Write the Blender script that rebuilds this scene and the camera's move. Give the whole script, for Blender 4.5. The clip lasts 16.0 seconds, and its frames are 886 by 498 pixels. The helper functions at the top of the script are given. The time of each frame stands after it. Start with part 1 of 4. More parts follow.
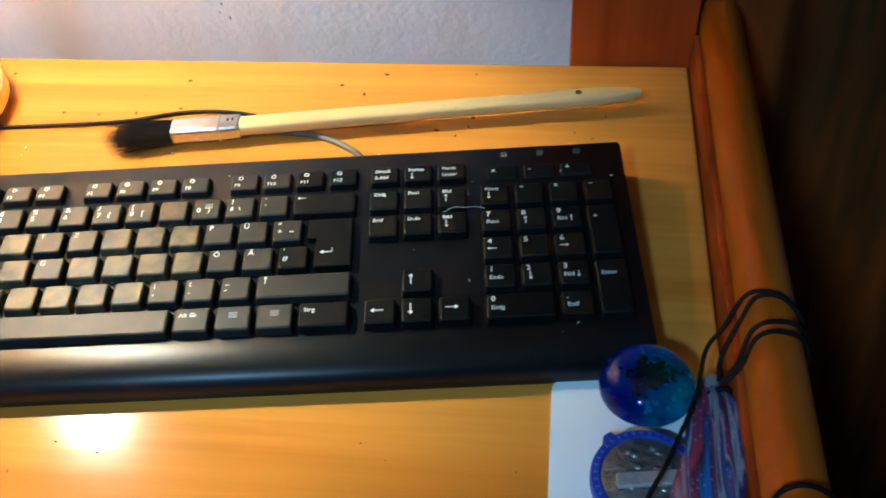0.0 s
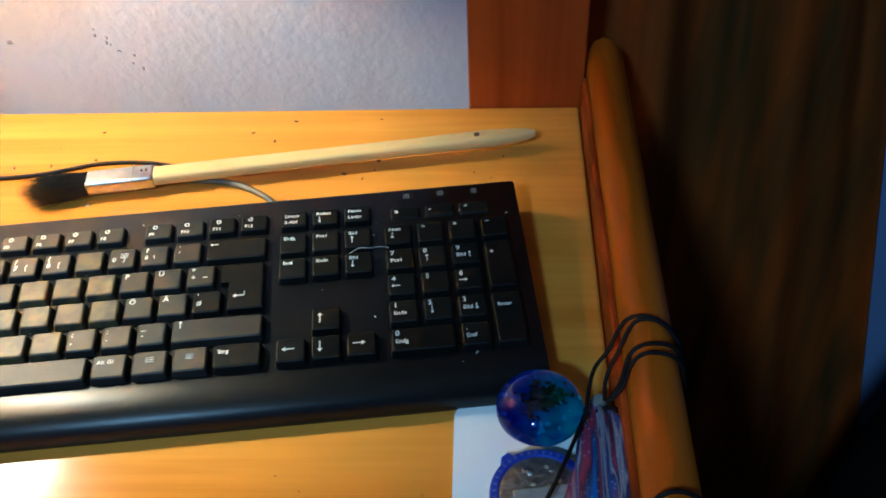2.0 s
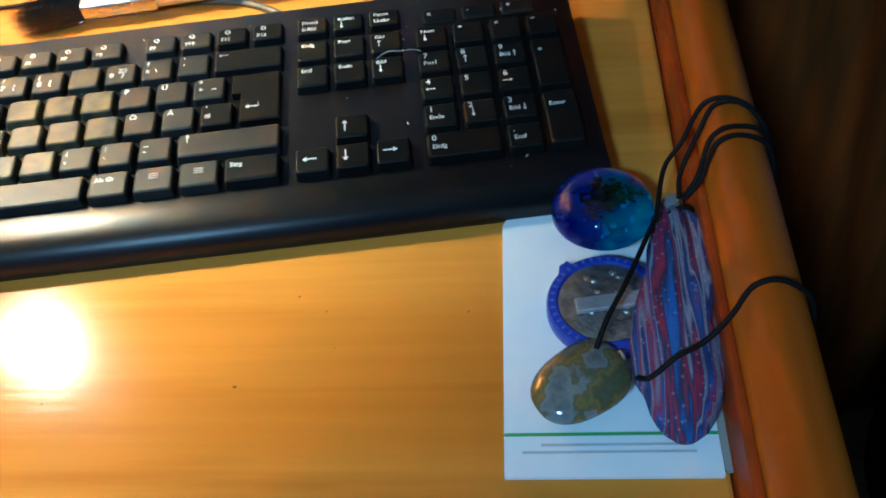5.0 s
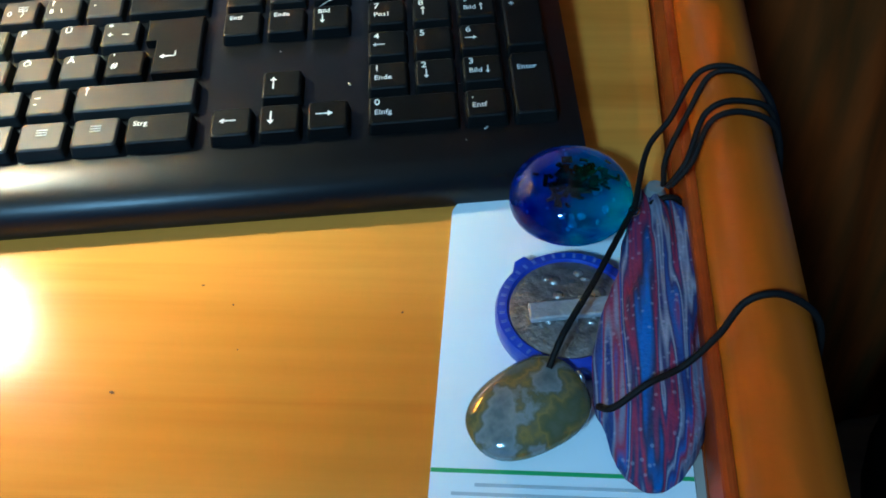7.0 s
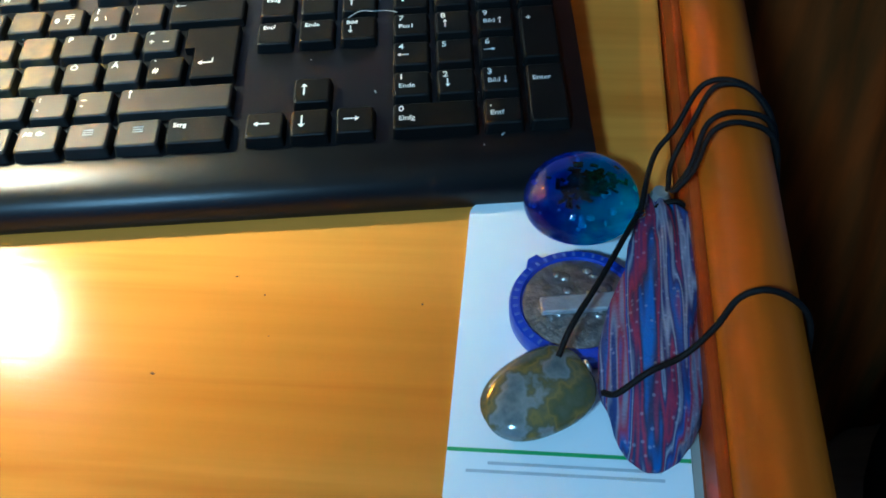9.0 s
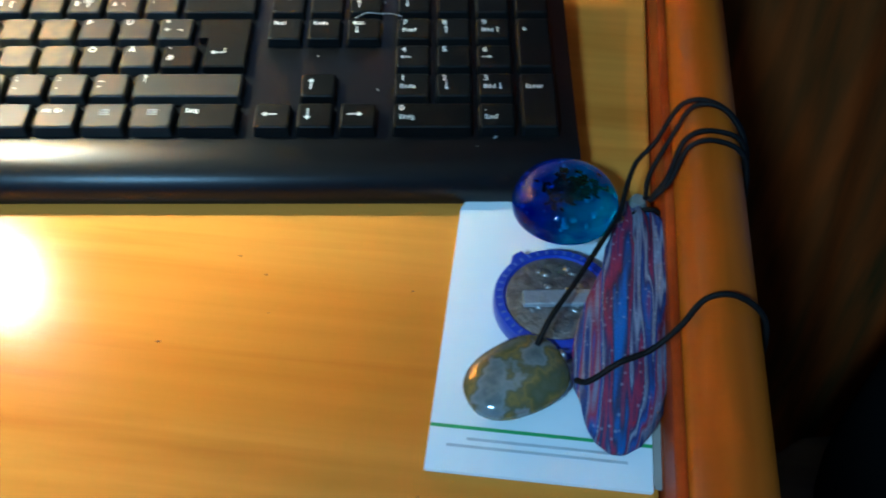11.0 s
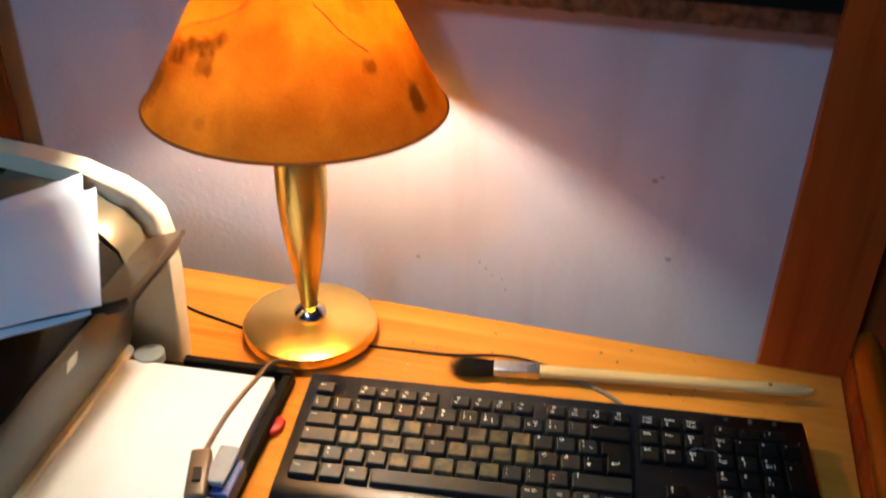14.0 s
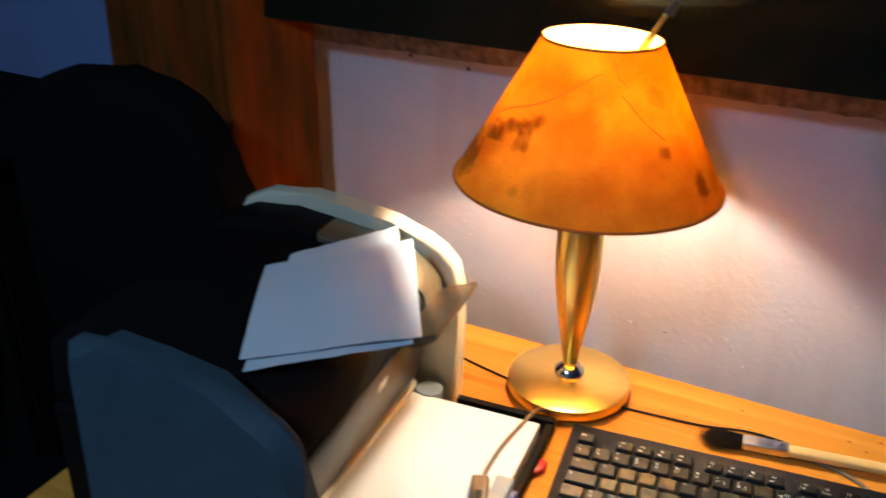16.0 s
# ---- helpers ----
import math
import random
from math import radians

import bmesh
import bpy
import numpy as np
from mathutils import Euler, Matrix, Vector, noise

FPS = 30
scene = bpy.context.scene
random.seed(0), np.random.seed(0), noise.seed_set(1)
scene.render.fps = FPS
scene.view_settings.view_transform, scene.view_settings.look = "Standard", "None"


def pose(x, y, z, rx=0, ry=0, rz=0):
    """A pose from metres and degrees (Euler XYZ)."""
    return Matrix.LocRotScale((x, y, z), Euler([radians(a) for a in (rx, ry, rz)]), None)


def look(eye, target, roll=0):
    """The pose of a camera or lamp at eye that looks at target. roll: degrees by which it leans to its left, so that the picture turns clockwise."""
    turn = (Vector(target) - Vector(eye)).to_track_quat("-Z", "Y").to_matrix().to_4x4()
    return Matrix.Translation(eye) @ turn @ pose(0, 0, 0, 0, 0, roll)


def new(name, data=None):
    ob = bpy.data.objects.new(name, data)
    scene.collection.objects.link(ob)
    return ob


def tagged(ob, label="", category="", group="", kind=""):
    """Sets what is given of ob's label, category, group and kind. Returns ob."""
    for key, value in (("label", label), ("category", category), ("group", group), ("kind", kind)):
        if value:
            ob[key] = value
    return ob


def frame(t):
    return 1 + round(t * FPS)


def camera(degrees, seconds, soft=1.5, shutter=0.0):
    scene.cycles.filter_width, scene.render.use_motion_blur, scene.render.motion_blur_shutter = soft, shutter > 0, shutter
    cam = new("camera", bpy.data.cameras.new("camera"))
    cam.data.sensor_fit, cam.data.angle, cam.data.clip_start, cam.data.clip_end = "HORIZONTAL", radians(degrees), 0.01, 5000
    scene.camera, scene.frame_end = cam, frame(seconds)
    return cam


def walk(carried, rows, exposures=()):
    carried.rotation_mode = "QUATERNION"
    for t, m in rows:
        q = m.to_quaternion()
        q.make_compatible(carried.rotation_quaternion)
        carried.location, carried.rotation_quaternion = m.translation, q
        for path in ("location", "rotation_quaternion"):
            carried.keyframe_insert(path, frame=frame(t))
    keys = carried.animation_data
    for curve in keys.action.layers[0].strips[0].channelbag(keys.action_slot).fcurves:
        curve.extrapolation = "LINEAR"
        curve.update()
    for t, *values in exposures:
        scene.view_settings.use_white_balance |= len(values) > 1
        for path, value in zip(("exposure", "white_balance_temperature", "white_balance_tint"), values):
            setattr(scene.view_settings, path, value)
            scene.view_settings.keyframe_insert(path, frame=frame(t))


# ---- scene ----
cam = camera(51.2, 16.0, soft=1.7, shutter=0.5)
PATH = [
    (0, (0.384, -0.248, 1.129), (0.134, 1.111, -0.317), -5.4),
    (0.5, (0.394, -0.26, 1.145), (0.186, 1.129, -0.279), -5.2),
    (1, (0.393, -0.262, 1.15), (0.251, 1.163, -0.246), -3.4),
    (1.5, (0.399, -0.268, 1.152), (0.259, 1.134, -0.267), -3.8),
    (2, (0.404, -0.265, 1.155), (0.293, 1.148, -0.256), -3.4),
    (2.5, (0.398, -0.268, 1.159), (0.316, 1.154, -0.245), -2.4),
    (3, (0.398, -0.278, 1.153), (0.306, 1.134, -0.261), -3.3),
    (3.5, (0.412, -0.285, 1.147), (0.31, 1.111, -0.282), -4.1),
    (4, (0.403, -0.292, 1.136), (0.344, 1.092, -0.307), -2.6),
    (4.5, (0.396, -0.292, 1.105), (0.231, 1.055, -0.364), -6.1),
    (4.7, (0.394, -0.283, 1.088), (0.208, 1.026, -0.413), -7.7),
    (7, (0.413, -0.217, 1.014), (0.222, 1.043, -0.528), -5.6),
    (7.5, (0.409, -0.222, 1.02), (0.233, 1.024, -0.534), -4.7),
    (8, (0.404, -0.224, 1.028), (0.211, 1.04, -0.51), -4.8),
    (8.5, (0.409, -0.226, 1.032), (0.198, 1.036, -0.505), -5.3),
    (8.7, (0.412, -0.231, 1.03), (0.195, 1.039, -0.499), -5.5),
    (10.8, (0.415, -0.244, 1.04), (0.222, 1.009, -0.506), -2.4),
    (11, (0.409, -0.254, 1.05), (0.248, 1.014, -0.488), -0.3),
    (11.5, (0.391, -0.281, 1.073), (0.101, 1.001, -0.435), -2.6),
    (12, (0.373, -0.294, 1.135), (-0.051, 1.085, -0.249), -6.1),
    (12.5, (0.282, -0.347, 1.212), (-0.041, 1.132, -0.096), -2.6),
    (13, (0.275, -0.395, 1.25), (0.017, 1.131, -0.016), 1.1),
    (13.5, (0.252, -0.453, 1.284), (-0.021, 1.124, 0.084), 2.3),
    (14, (0.255, -0.505, 1.331), (-0.16, 1.146, 0.282), 1.2),
    (14.5, (0.25, -0.551, 1.351), (-0.21, 1.14, 0.388), 3.6),
    (15, (0.24, -0.581, 1.354), (-0.359, 1.08, 0.413), 2.7),
    (15.5, (0.224, -0.608, 1.357), (-0.461, 1.021, 0.42), 2.6),
    (16, (0.204, -0.627, 1.362), (-0.61, 0.965, 0.465), 0.5),
]
EXPOSURES = [(0, 0.65, 5500, -8), (3, 0.65, 5550, -8), (4.5, 0.82, 5500, -9), (7, 1.25, 5250, -15), (11, 1.2, 5300, -13), (12, 0.7, 5600, -8), (13, 0.17, 5850, -2), (14.5, -0.05, 6600, 4), (16, 0.0, 6700, 4)]
walk(cam, [(t, look(eye, target, roll)) for t, eye, target, roll in PATH], EXPOSURES)

# ---- light: one warm bulb in the desk lamp, one cool lamp on the ceiling behind the camera ----
BULB = Vector((-0.063, 0.209, 1.11))
CEIL = Vector((-0.25, -1.6, 2.42))
BULB_GLOW, CEIL_WATTS = 680.0, 29.0
world = bpy.data.worlds.new("night")
world.use_nodes = True
world.node_tree.nodes["Background"].inputs[0].default_value = (0.25, 0.4, 1.0, 1)
world.node_tree.nodes["Background"].inputs[1].default_value = 0.004
scene.world = world


# ---- materials ----
def mat(name, base, rough=0.5, metal=0.0, second=None, scale=20.0, amount=0.5, bump=0.0, bump_scale=200.0, stretch=(1, 1, 1), coat=0.0, spec=0.5, vary=0.0, detail=4.0):
    """A surface with two colours mixed by noise, a fine relief and an uneven gloss."""
    m = bpy.data.materials.new(name)
    m.use_nodes = True
    nt = m.node_tree
    b = nt.nodes["Principled BSDF"]
    b.inputs["Roughness"].default_value, b.inputs["Metallic"].default_value = rough, metal
    b.inputs["Coat Weight"].default_value, b.inputs["Specular IOR Level"].default_value = coat, spec
    b.inputs["Coat Roughness"].default_value = 0.08
    tc = nt.nodes.new("ShaderNodeTexCoord")
    mp = nt.nodes.new("ShaderNodeMapping")
    mp.inputs["Scale"].default_value = stretch
    nt.links.new(tc.outputs["Object"], mp.inputs["Vector"])
    n1 = nt.nodes.new("ShaderNodeTexNoise")
    n1.inputs["Scale"].default_value, n1.inputs["Detail"].default_value = scale, detail
    nt.links.new(mp.outputs[0], n1.inputs["Vector"])
    ramp = nt.nodes.new("ShaderNodeValToRGB")
    ramp.color_ramp.elements[0].position, ramp.color_ramp.elements[1].position = 0.5 - amount / 2, 0.5 + amount / 2
    ramp.color_ramp.elements[0].color = (*base, 1)
    ramp.color_ramp.elements[1].color = (*(second or [c * 0.8 for c in base]), 1)
    nt.links.new(n1.outputs["Fac"], ramp.inputs[0])
    colour = ramp.outputs[0]
    if vary:
        info = nt.nodes.new("ShaderNodeObjectInfo")
        hsv = nt.nodes.new("ShaderNodeHueSaturation")
        rng = nt.nodes.new("ShaderNodeMapRange")
        rng.inputs["To Min"].default_value, rng.inputs["To Max"].default_value = 1 - vary, 1 + vary
        nt.links.new(info.outputs["Random"], rng.inputs["Value"])
        nt.links.new(rng.outputs[0], hsv.inputs["Value"])
        nt.links.new(colour, hsv.inputs["Color"])
        colour = hsv.outputs[0]
    nt.links.new(colour, b.inputs["Base Color"])
    n2 = nt.nodes.new("ShaderNodeTexNoise")
    n2.inputs["Scale"].default_value, n2.inputs["Detail"].default_value = bump_scale, 3
    nt.links.new(mp.outputs[0], n2.inputs["Vector"])
    rr = nt.nodes.new("ShaderNodeMapRange")
    rr.inputs["To Min"].default_value, rr.inputs["To Max"].default_value = rough * 0.8, min(1, rough * 1.25)
    nt.links.new(n2.outputs["Fac"], rr.inputs["Value"])
    nt.links.new(rr.outputs[0], b.inputs["Roughness"])
    if bump:
        bp = nt.nodes.new("ShaderNodeBump")
        bp.inputs["Strength"].default_value, bp.inputs["Distance"].default_value = bump, 0.001
        nt.links.new(n2.outputs["Fac"], bp.inputs["Height"])
        nt.links.new(bp.outputs[0], b.inputs["Normal"])
    return m


def glow(name, colour, strength):
    m = bpy.data.materials.new(name)
    m.use_nodes = True
    b = m.node_tree.nodes["Principled BSDF"]
    b.inputs["Base Color"].default_value = (0.8, 0.8, 0.8, 1)
    b.inputs["Emission Color"].default_value, b.inputs["Emission Strength"].default_value = (*colour, 1), strength
    return m


def wood(name, light, dark, along, rough=0.22, rings=9.0, coat=0.0):
    """Varnished pine: long streaks and fine fibres along one axis, some broad tone changes."""
    m = bpy.data.materials.new(name)
    m.use_nodes = True
    nt = m.node_tree
    b = nt.nodes["Principled BSDF"]
    b.inputs["Roughness"].default_value = rough
    b.inputs["Coat Weight"].default_value = coat
    b.inputs["Coat Roughness"].default_value = 0.1
    tc = nt.nodes.new("ShaderNodeTexCoord")

    def noise_at(scale, squeeze, detail, distort=0.0):
        mp = nt.nodes.new("ShaderNodeMapping")
        s = [1.0, 1.0, 1.0]
        s[along] = squeeze
        mp.inputs["Scale"].default_value = s
        n = nt.nodes.new("ShaderNodeTexNoise")
        n.inputs["Scale"].default_value, n.inputs["Detail"].default_value, n.inputs["Distortion"].default_value = scale, detail, distort
        nt.links.new(tc.outputs["Object"], mp.inputs["Vector"])
        nt.links.new(mp.outputs[0], n.inputs["Vector"])
        return n.outputs["Fac"]

    def ramp(fac, lo, hi, a, c):
        r = nt.nodes.new("ShaderNodeValToRGB")
        r.color_ramp.elements[0].position, r.color_ramp.elements[1].position = lo, hi
        r.color_ramp.elements[0].color, r.color_ramp.elements[1].color = (*a, 1), (*c, 1)
        nt.links.new(fac, r.inputs[0])
        return r.outputs[0]

    def mix(kind, fac, a, c):
        x = nt.nodes.new("ShaderNodeMixRGB")
        x.blend_type = kind
        x.inputs[0].default_value = fac
        nt.links.new(a, x.inputs[1])
        nt.links.new(c, x.inputs[2])
        return x.outputs[0]

    broad = ramp(noise_at(rings, 0.06, 3, 0.6), 0.35, 0.68, light, dark)
    fibre = ramp(noise_at(160, 0.03, 5), 0.3, 0.8, (1.0, 1.0, 1.0), (0.84, 0.8, 0.74))
    streak = ramp(noise_at(38, 0.07, 4, 0.6), 0.5, 0.74, (1, 1, 1), (0.68, 0.54, 0.4))
    both = mix("MULTIPLY", 0.75, broad, fibre)
    both = mix("MULTIPLY", 0.8, both, streak)
    nt.links.new(both, b.inputs["Base Color"])
    f = noise_at(260, 0.04, 3)
    bp = nt.nodes.new("ShaderNodeBump")
    bp.inputs["Strength"].default_value, bp.inputs["Distance"].default_value = 0.1, 0.0006
    nt.links.new(f, bp.inputs["Height"])
    nt.links.new(bp.outputs[0], b.inputs["Normal"])
    rr = nt.nodes.new("ShaderNodeMapRange")
    rr.inputs["To Min"].default_value, rr.inputs["To Max"].default_value = rough * 0.8, rough * 1.5
    nt.links.new(noise_at(30, 1, 4), rr.inputs["Value"])
    nt.links.new(rr.outputs[0], b.inputs["Roughness"])
    return m


M = {}
M["desk"] = wood("varnished_pine", (0.7, 0.315, 0.052), (0.52, 0.185, 0.02), 0, rough=0.15)
M["desk"].node_tree.nodes["Principled BSDF"].inputs["Specular IOR Level"].default_value = 0.1
M["panel"] = wood("reddish_pine", (0.4, 0.068, 0.01), (0.24, 0.036, 0.006), 2, rough=0.35, rings=14)
M["rail"] = wood("rail_pine", (0.56, 0.155, 0.009), (0.34, 0.066, 0.005), 1, rough=0.34, rings=14)
for name in ("panel", "rail"):
    M[name].node_tree.nodes["Principled BSDF"].inputs["Specular IOR Level"].default_value = 0.09
M["wall"] = mat("painted_plaster", (0.53, 0.475, 0.52), 0.85, second=(0.47, 0.415, 0.455), scale=9, amount=0.6, bump=0.8, bump_scale=110)
nt = M["wall"].node_tree
b = nt.nodes["Principled BSDF"]
old = b.inputs["Base Color"].links[0].from_socket
nt.nodes["Bump"].inputs["Distance"].default_value = 0.0013
mp = nt.nodes.new("ShaderNodeMapping")
mp.inputs["Scale"].default_value = (1, 1, 0.16)
smear = nt.nodes.new("ShaderNodeTexNoise")
smear.inputs["Scale"].default_value, smear.inputs["Detail"].default_value = 16, 5
smear_ramp = nt.nodes.new("ShaderNodeValToRGB")
smear_ramp.color_ramp.elements[0].position, smear_ramp.color_ramp.elements[1].position = 0.52, 0.78
smear_ramp.color_ramp.elements[0].color, smear_ramp.color_ramp.elements[1].color = (1, 1, 1, 1), (0.72, 0.58, 0.47, 1)
stain = nt.nodes.new("ShaderNodeMixRGB")
stain.blend_type, stain.inputs[0].default_value = "MULTIPLY", 0.4
nt.links.new(nt.nodes["Texture Coordinate"].outputs["Object"], mp.inputs[0])
nt.links.new(mp.outputs[0], smear.inputs["Vector"])
nt.links.new(smear.outputs["Fac"], smear_ramp.inputs[0])
nt.links.new(old, stain.inputs[1])
nt.links.new(smear_ramp.outputs[0], stain.inputs[2])
nt.links.new(stain.outputs[0], b.inputs["Base Color"])
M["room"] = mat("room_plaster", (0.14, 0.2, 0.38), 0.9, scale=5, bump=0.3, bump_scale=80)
M["floor"] = wood("floor_boards", (0.2, 0.12, 0.06), (0.12, 0.07, 0.03), 0, rough=0.4)
M["ceiling"] = mat("ceiling_paint", (0.7, 0.7, 0.7), 0.9, scale=4)
M["dark_board"] = mat("dark_stained_board", (0.006, 0.009, 0.006), 0.85, spec=0.04, second=(0.011, 0.0105, 0.006), scale=14, bump=0.3, bump_scale=90)
M["ledge"] = mat("chipped_plaster_edge", (0.34, 0.27, 0.22), 0.9, second=(0.13, 0.1, 0.075), scale=70, amount=0.3, bump=0.8, bump_scale=120)
M["curtain"] = mat("brown_curtain_cloth", (0.27, 0.05, 0.007), 0.95, second=(0.034, 0.026, 0.008), spec=0.03, scale=30, stretch=(1, 1, 0.12), bump=0.4, bump_scale=700)
M["key"] = mat("black_key_plastic", (0.004, 0.004, 0.0038), 0.42, second=(0.007, 0.0066, 0.006), scale=60, amount=0.5, spec=0.09, bump=0.08, bump_scale=1500, vary=0.3)
# same key plastic, lighter and glossier to paint in the lamp's sheen
M["key_lit"] = mat("lamp_side_key_plastic", (0.008, 0.0078, 0.0072), 0.46, second=(0.016, 0.0145, 0.0125), scale=60, amount=0.5, spec=0.26, bump=0.06, bump_scale=1500, vary=0.3)
M["key_worn"] = mat("worn_key_plastic", (0.02, 0.019, 0.016), 0.46, second=(0.085, 0.064, 0.026), scale=95, amount=0.32, spec=0.28, bump=0.08, bump_scale=1500, vary=0.25, detail=2)
M["board"] = mat("black_case_plastic", (0.004, 0.004, 0.0045), 0.33, second=(0.007, 0.0065, 0.0065), spec=0.34, scale=30, bump=0.08, bump_scale=1600)
M["legend"] = mat("white_key_print", (0.8, 0.8, 0.78), 0.5, scale=400)
M["legend_dim"] = mat("faded_key_print", (0.3, 0.29, 0.26), 0.5, scale=400)
M["brass"] = mat("brushed_brass", (0.82, 0.6, 0.19), 0.3, 1.0, second=(0.76, 0.54, 0.16), scale=25, bump=0.02, bump_scale=900, stretch=(1, 1, 0.3))
M["chrome"] = mat("polished_metal", (0.8, 0.78, 0.72), 0.12, 1.0, scale=80)
M["tin"] = mat("tin_ferrule", (0.62, 0.63, 0.66), 0.3, 1.0, second=(0.45, 0.45, 0.47), scale=120, bump=0.2, bump_scale=500)
M["bristle"] = mat("black_bristle", (0.008, 0.008, 0.009), 0.6, scale=300)
M["handle"] = wood("pale_brush_wood", (0.7, 0.5, 0.22), (0.6, 0.41, 0.16), 0, rough=0.4, rings=25)
M["hole"] = mat("dark_hole", (0.12, 0.07, 0.03), 0.9, scale=50)
M["cable_grey"] = mat("grey_cable", (0.13, 0.11, 0.085), 0.5, scale=60)
M["cable_black"] = mat("black_cable", (0.014, 0.01, 0.008), 0.6, spec=0.2, scale=60)
M["cable_brown"] = mat("brown_lamp_cord", (0.13, 0.075, 0.035), 0.4, scale=60)
M["paper"] = mat("white_paper", (0.8, 0.79, 0.76), 0.8, second=(0.74, 0.73, 0.7), scale=8)
# white paper with the cool lamp's blue light mixed into its colour
M["sheet"] = mat("cool_lit_paper", (0.55, 0.62, 0.7), 0.8, second=(0.5, 0.57, 0.66), scale=10, bump=0.2, bump_scale=25)
M["cream"] = mat("cream_plastic", (0.62, 0.56, 0.42), 0.42, second=(0.55, 0.5, 0.38), scale=40, bump=0.1, bump_scale=900)
M["taupe"] = mat("taupe_plastic", (0.042, 0.034, 0.026), 0.4, second=(0.034, 0.028, 0.021), scale=40, bump=0.1, bump_scale=900)
M["printer_black"] = mat("printer_black_plastic", (0.004, 0.004, 0.0045), 0.6, spec=0.08, scale=50, bump=0.08, bump_scale=900)
M["clip_grey"] = mat("grey_clip_plastic", (0.24, 0.27, 0.29), 0.4, scale=60)
M["clip_blue"] = mat("blue_clip_plastic", (0.02, 0.06, 0.25), 0.4, scale=60)
M["red"] = mat("red_plastic", (0.55, 0.02, 0.015), 0.35, second=(0.42, 0.01, 0.01), scale=90)
M["mouse_black"] = mat("mouse_black", (0.015, 0.015, 0.016), 0.25, scale=60)
M["card"] = mat("glossy_card", (0.82, 0.86, 0.87), 0.45, second=(0.77, 0.82, 0.84), scale=14)
M["green"] = mat("green_print", (0.1, 0.4, 0.12), 0.5, scale=100)
M["print_grey"] = mat("grey_print", (0.52, 0.57, 0.6), 0.6, scale=100)
M["blue_ring"] = mat("blue_enamel", (0.02, 0.035, 0.32), 0.3, second=(0.03, 0.06, 0.42), scale=160, bump=0.3, bump_scale=400)
M["pewter"] = mat("cast_pewter", (0.4, 0.4, 0.4), 0.32, 0.8, second=(0.16, 0.15, 0.14), scale=200, bump=0.9, bump_scale=350)
M["stone"] = mat("polished_jasper", (0.15, 0.155, 0.14), 0.12, second=(0.26, 0.2, 0.07), scale=60, amount=0.12, coat=0.6, detail=2)
M["cord"] = mat("black_waxed_cord", (0.007, 0.006, 0.0055), 0.6, spec=0.15, scale=300, bump=0.4, bump_scale=1500)
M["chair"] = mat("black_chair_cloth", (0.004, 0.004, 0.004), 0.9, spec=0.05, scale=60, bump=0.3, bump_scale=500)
M["lamp_white"] = mat("white_lamp_housing", (0.8, 0.8, 0.8), 0.5, scale=20)
M["bulb"] = glow("bulb_glass", (1.0, 0.92, 0.77), BULB_GLOW)
M["crumb"] = mat("brown_crumb", (0.16, 0.06, 0.015), 0.8, scale=300)
M["mark"] = mat("grey_wall_mark", (0.33, 0.29, 0.31), 0.9, scale=300)
M["lint"] = mat("pale_lint", (0.5, 0.48, 0.44), 0.9, scale=300)


# ---- building helpers ----
def mesh_of(name, bm, material, smooth=False):
    me = bpy.data.meshes.new(name)
    bmesh.ops.recalc_face_normals(bm, faces=bm.faces)
    bm.to_mesh(me)
    bm.free()
    if smooth:
        me.polygons.foreach_set("use_smooth", [True] * len(me.polygons))
        me.set_sharp_from_angle(angle=radians(smooth if smooth > 1 else 40))
    me.materials.append(material)
    return me


def part(name, bm, material, parent=None, label="", smooth=False, m=None):
    """One bmesh as one mesh object under a thing or under a part."""
    ob = new(name, mesh_of(name, bm, material, smooth))
    if parent is not None:
        ob.parent = parent
    if m is not None:
        ob.matrix_basis = m
    return tagged(ob, label=label)


def thing(name, label, category, m=None, group="", kind=""):
    ob = new(name)
    ob.empty_display_size = 0.02
    if m is not None:
        ob.matrix_basis = m
    return tagged(ob, label, category, group, kind)


def box(x0, x1, y0, y1, z0, z1, bevel=0.0, seg=2, bm=None):
    bm = bm or bmesh.new()
    made = bmesh.ops.create_cube(bm, size=1, matrix=Matrix.Translation(((x0 + x1) / 2, (y0 + y1) / 2, (z0 + z1) / 2)) @ Matrix.Diagonal((x1 - x0, y1 - y0, z1 - z0, 1)))
    if bevel:
        edges = {e for v in made["verts"] for e in v.link_edges}
        bmesh.ops.bevel(bm, geom=list(edges), offset=bevel, segments=seg, affect="EDGES", profile=0.5)
    return bm


def lathe(profile, seg=64, bm=None, centre=(0, 0, 0)):
    """Turn (radius, height) pairs round the z axis."""
    bm = bm or bmesh.new()
    rings = []
    for r, z in profile:
        if r < 1e-6:
            rings.append([bm.verts.new((centre[0], centre[1], centre[2] + z))])
        else:
            rings.append([bm.verts.new((centre[0] + r * math.cos(2 * math.pi * i / seg), centre[1] + r * math.sin(2 * math.pi * i / seg), centre[2] + z)) for i in range(seg)])
    for a, b in zip(rings, rings[1:]):
        for i in range(seg):
            j = (i + 1) % seg
            quad = [a[i % len(a)], a[j % len(a)], b[j % len(b)], b[i % len(b)]]
            quad = [v for k, v in enumerate(quad) if v not in quad[:k]]
            if len(quad) > 2:
                bm.faces.new(quad)
    return bm


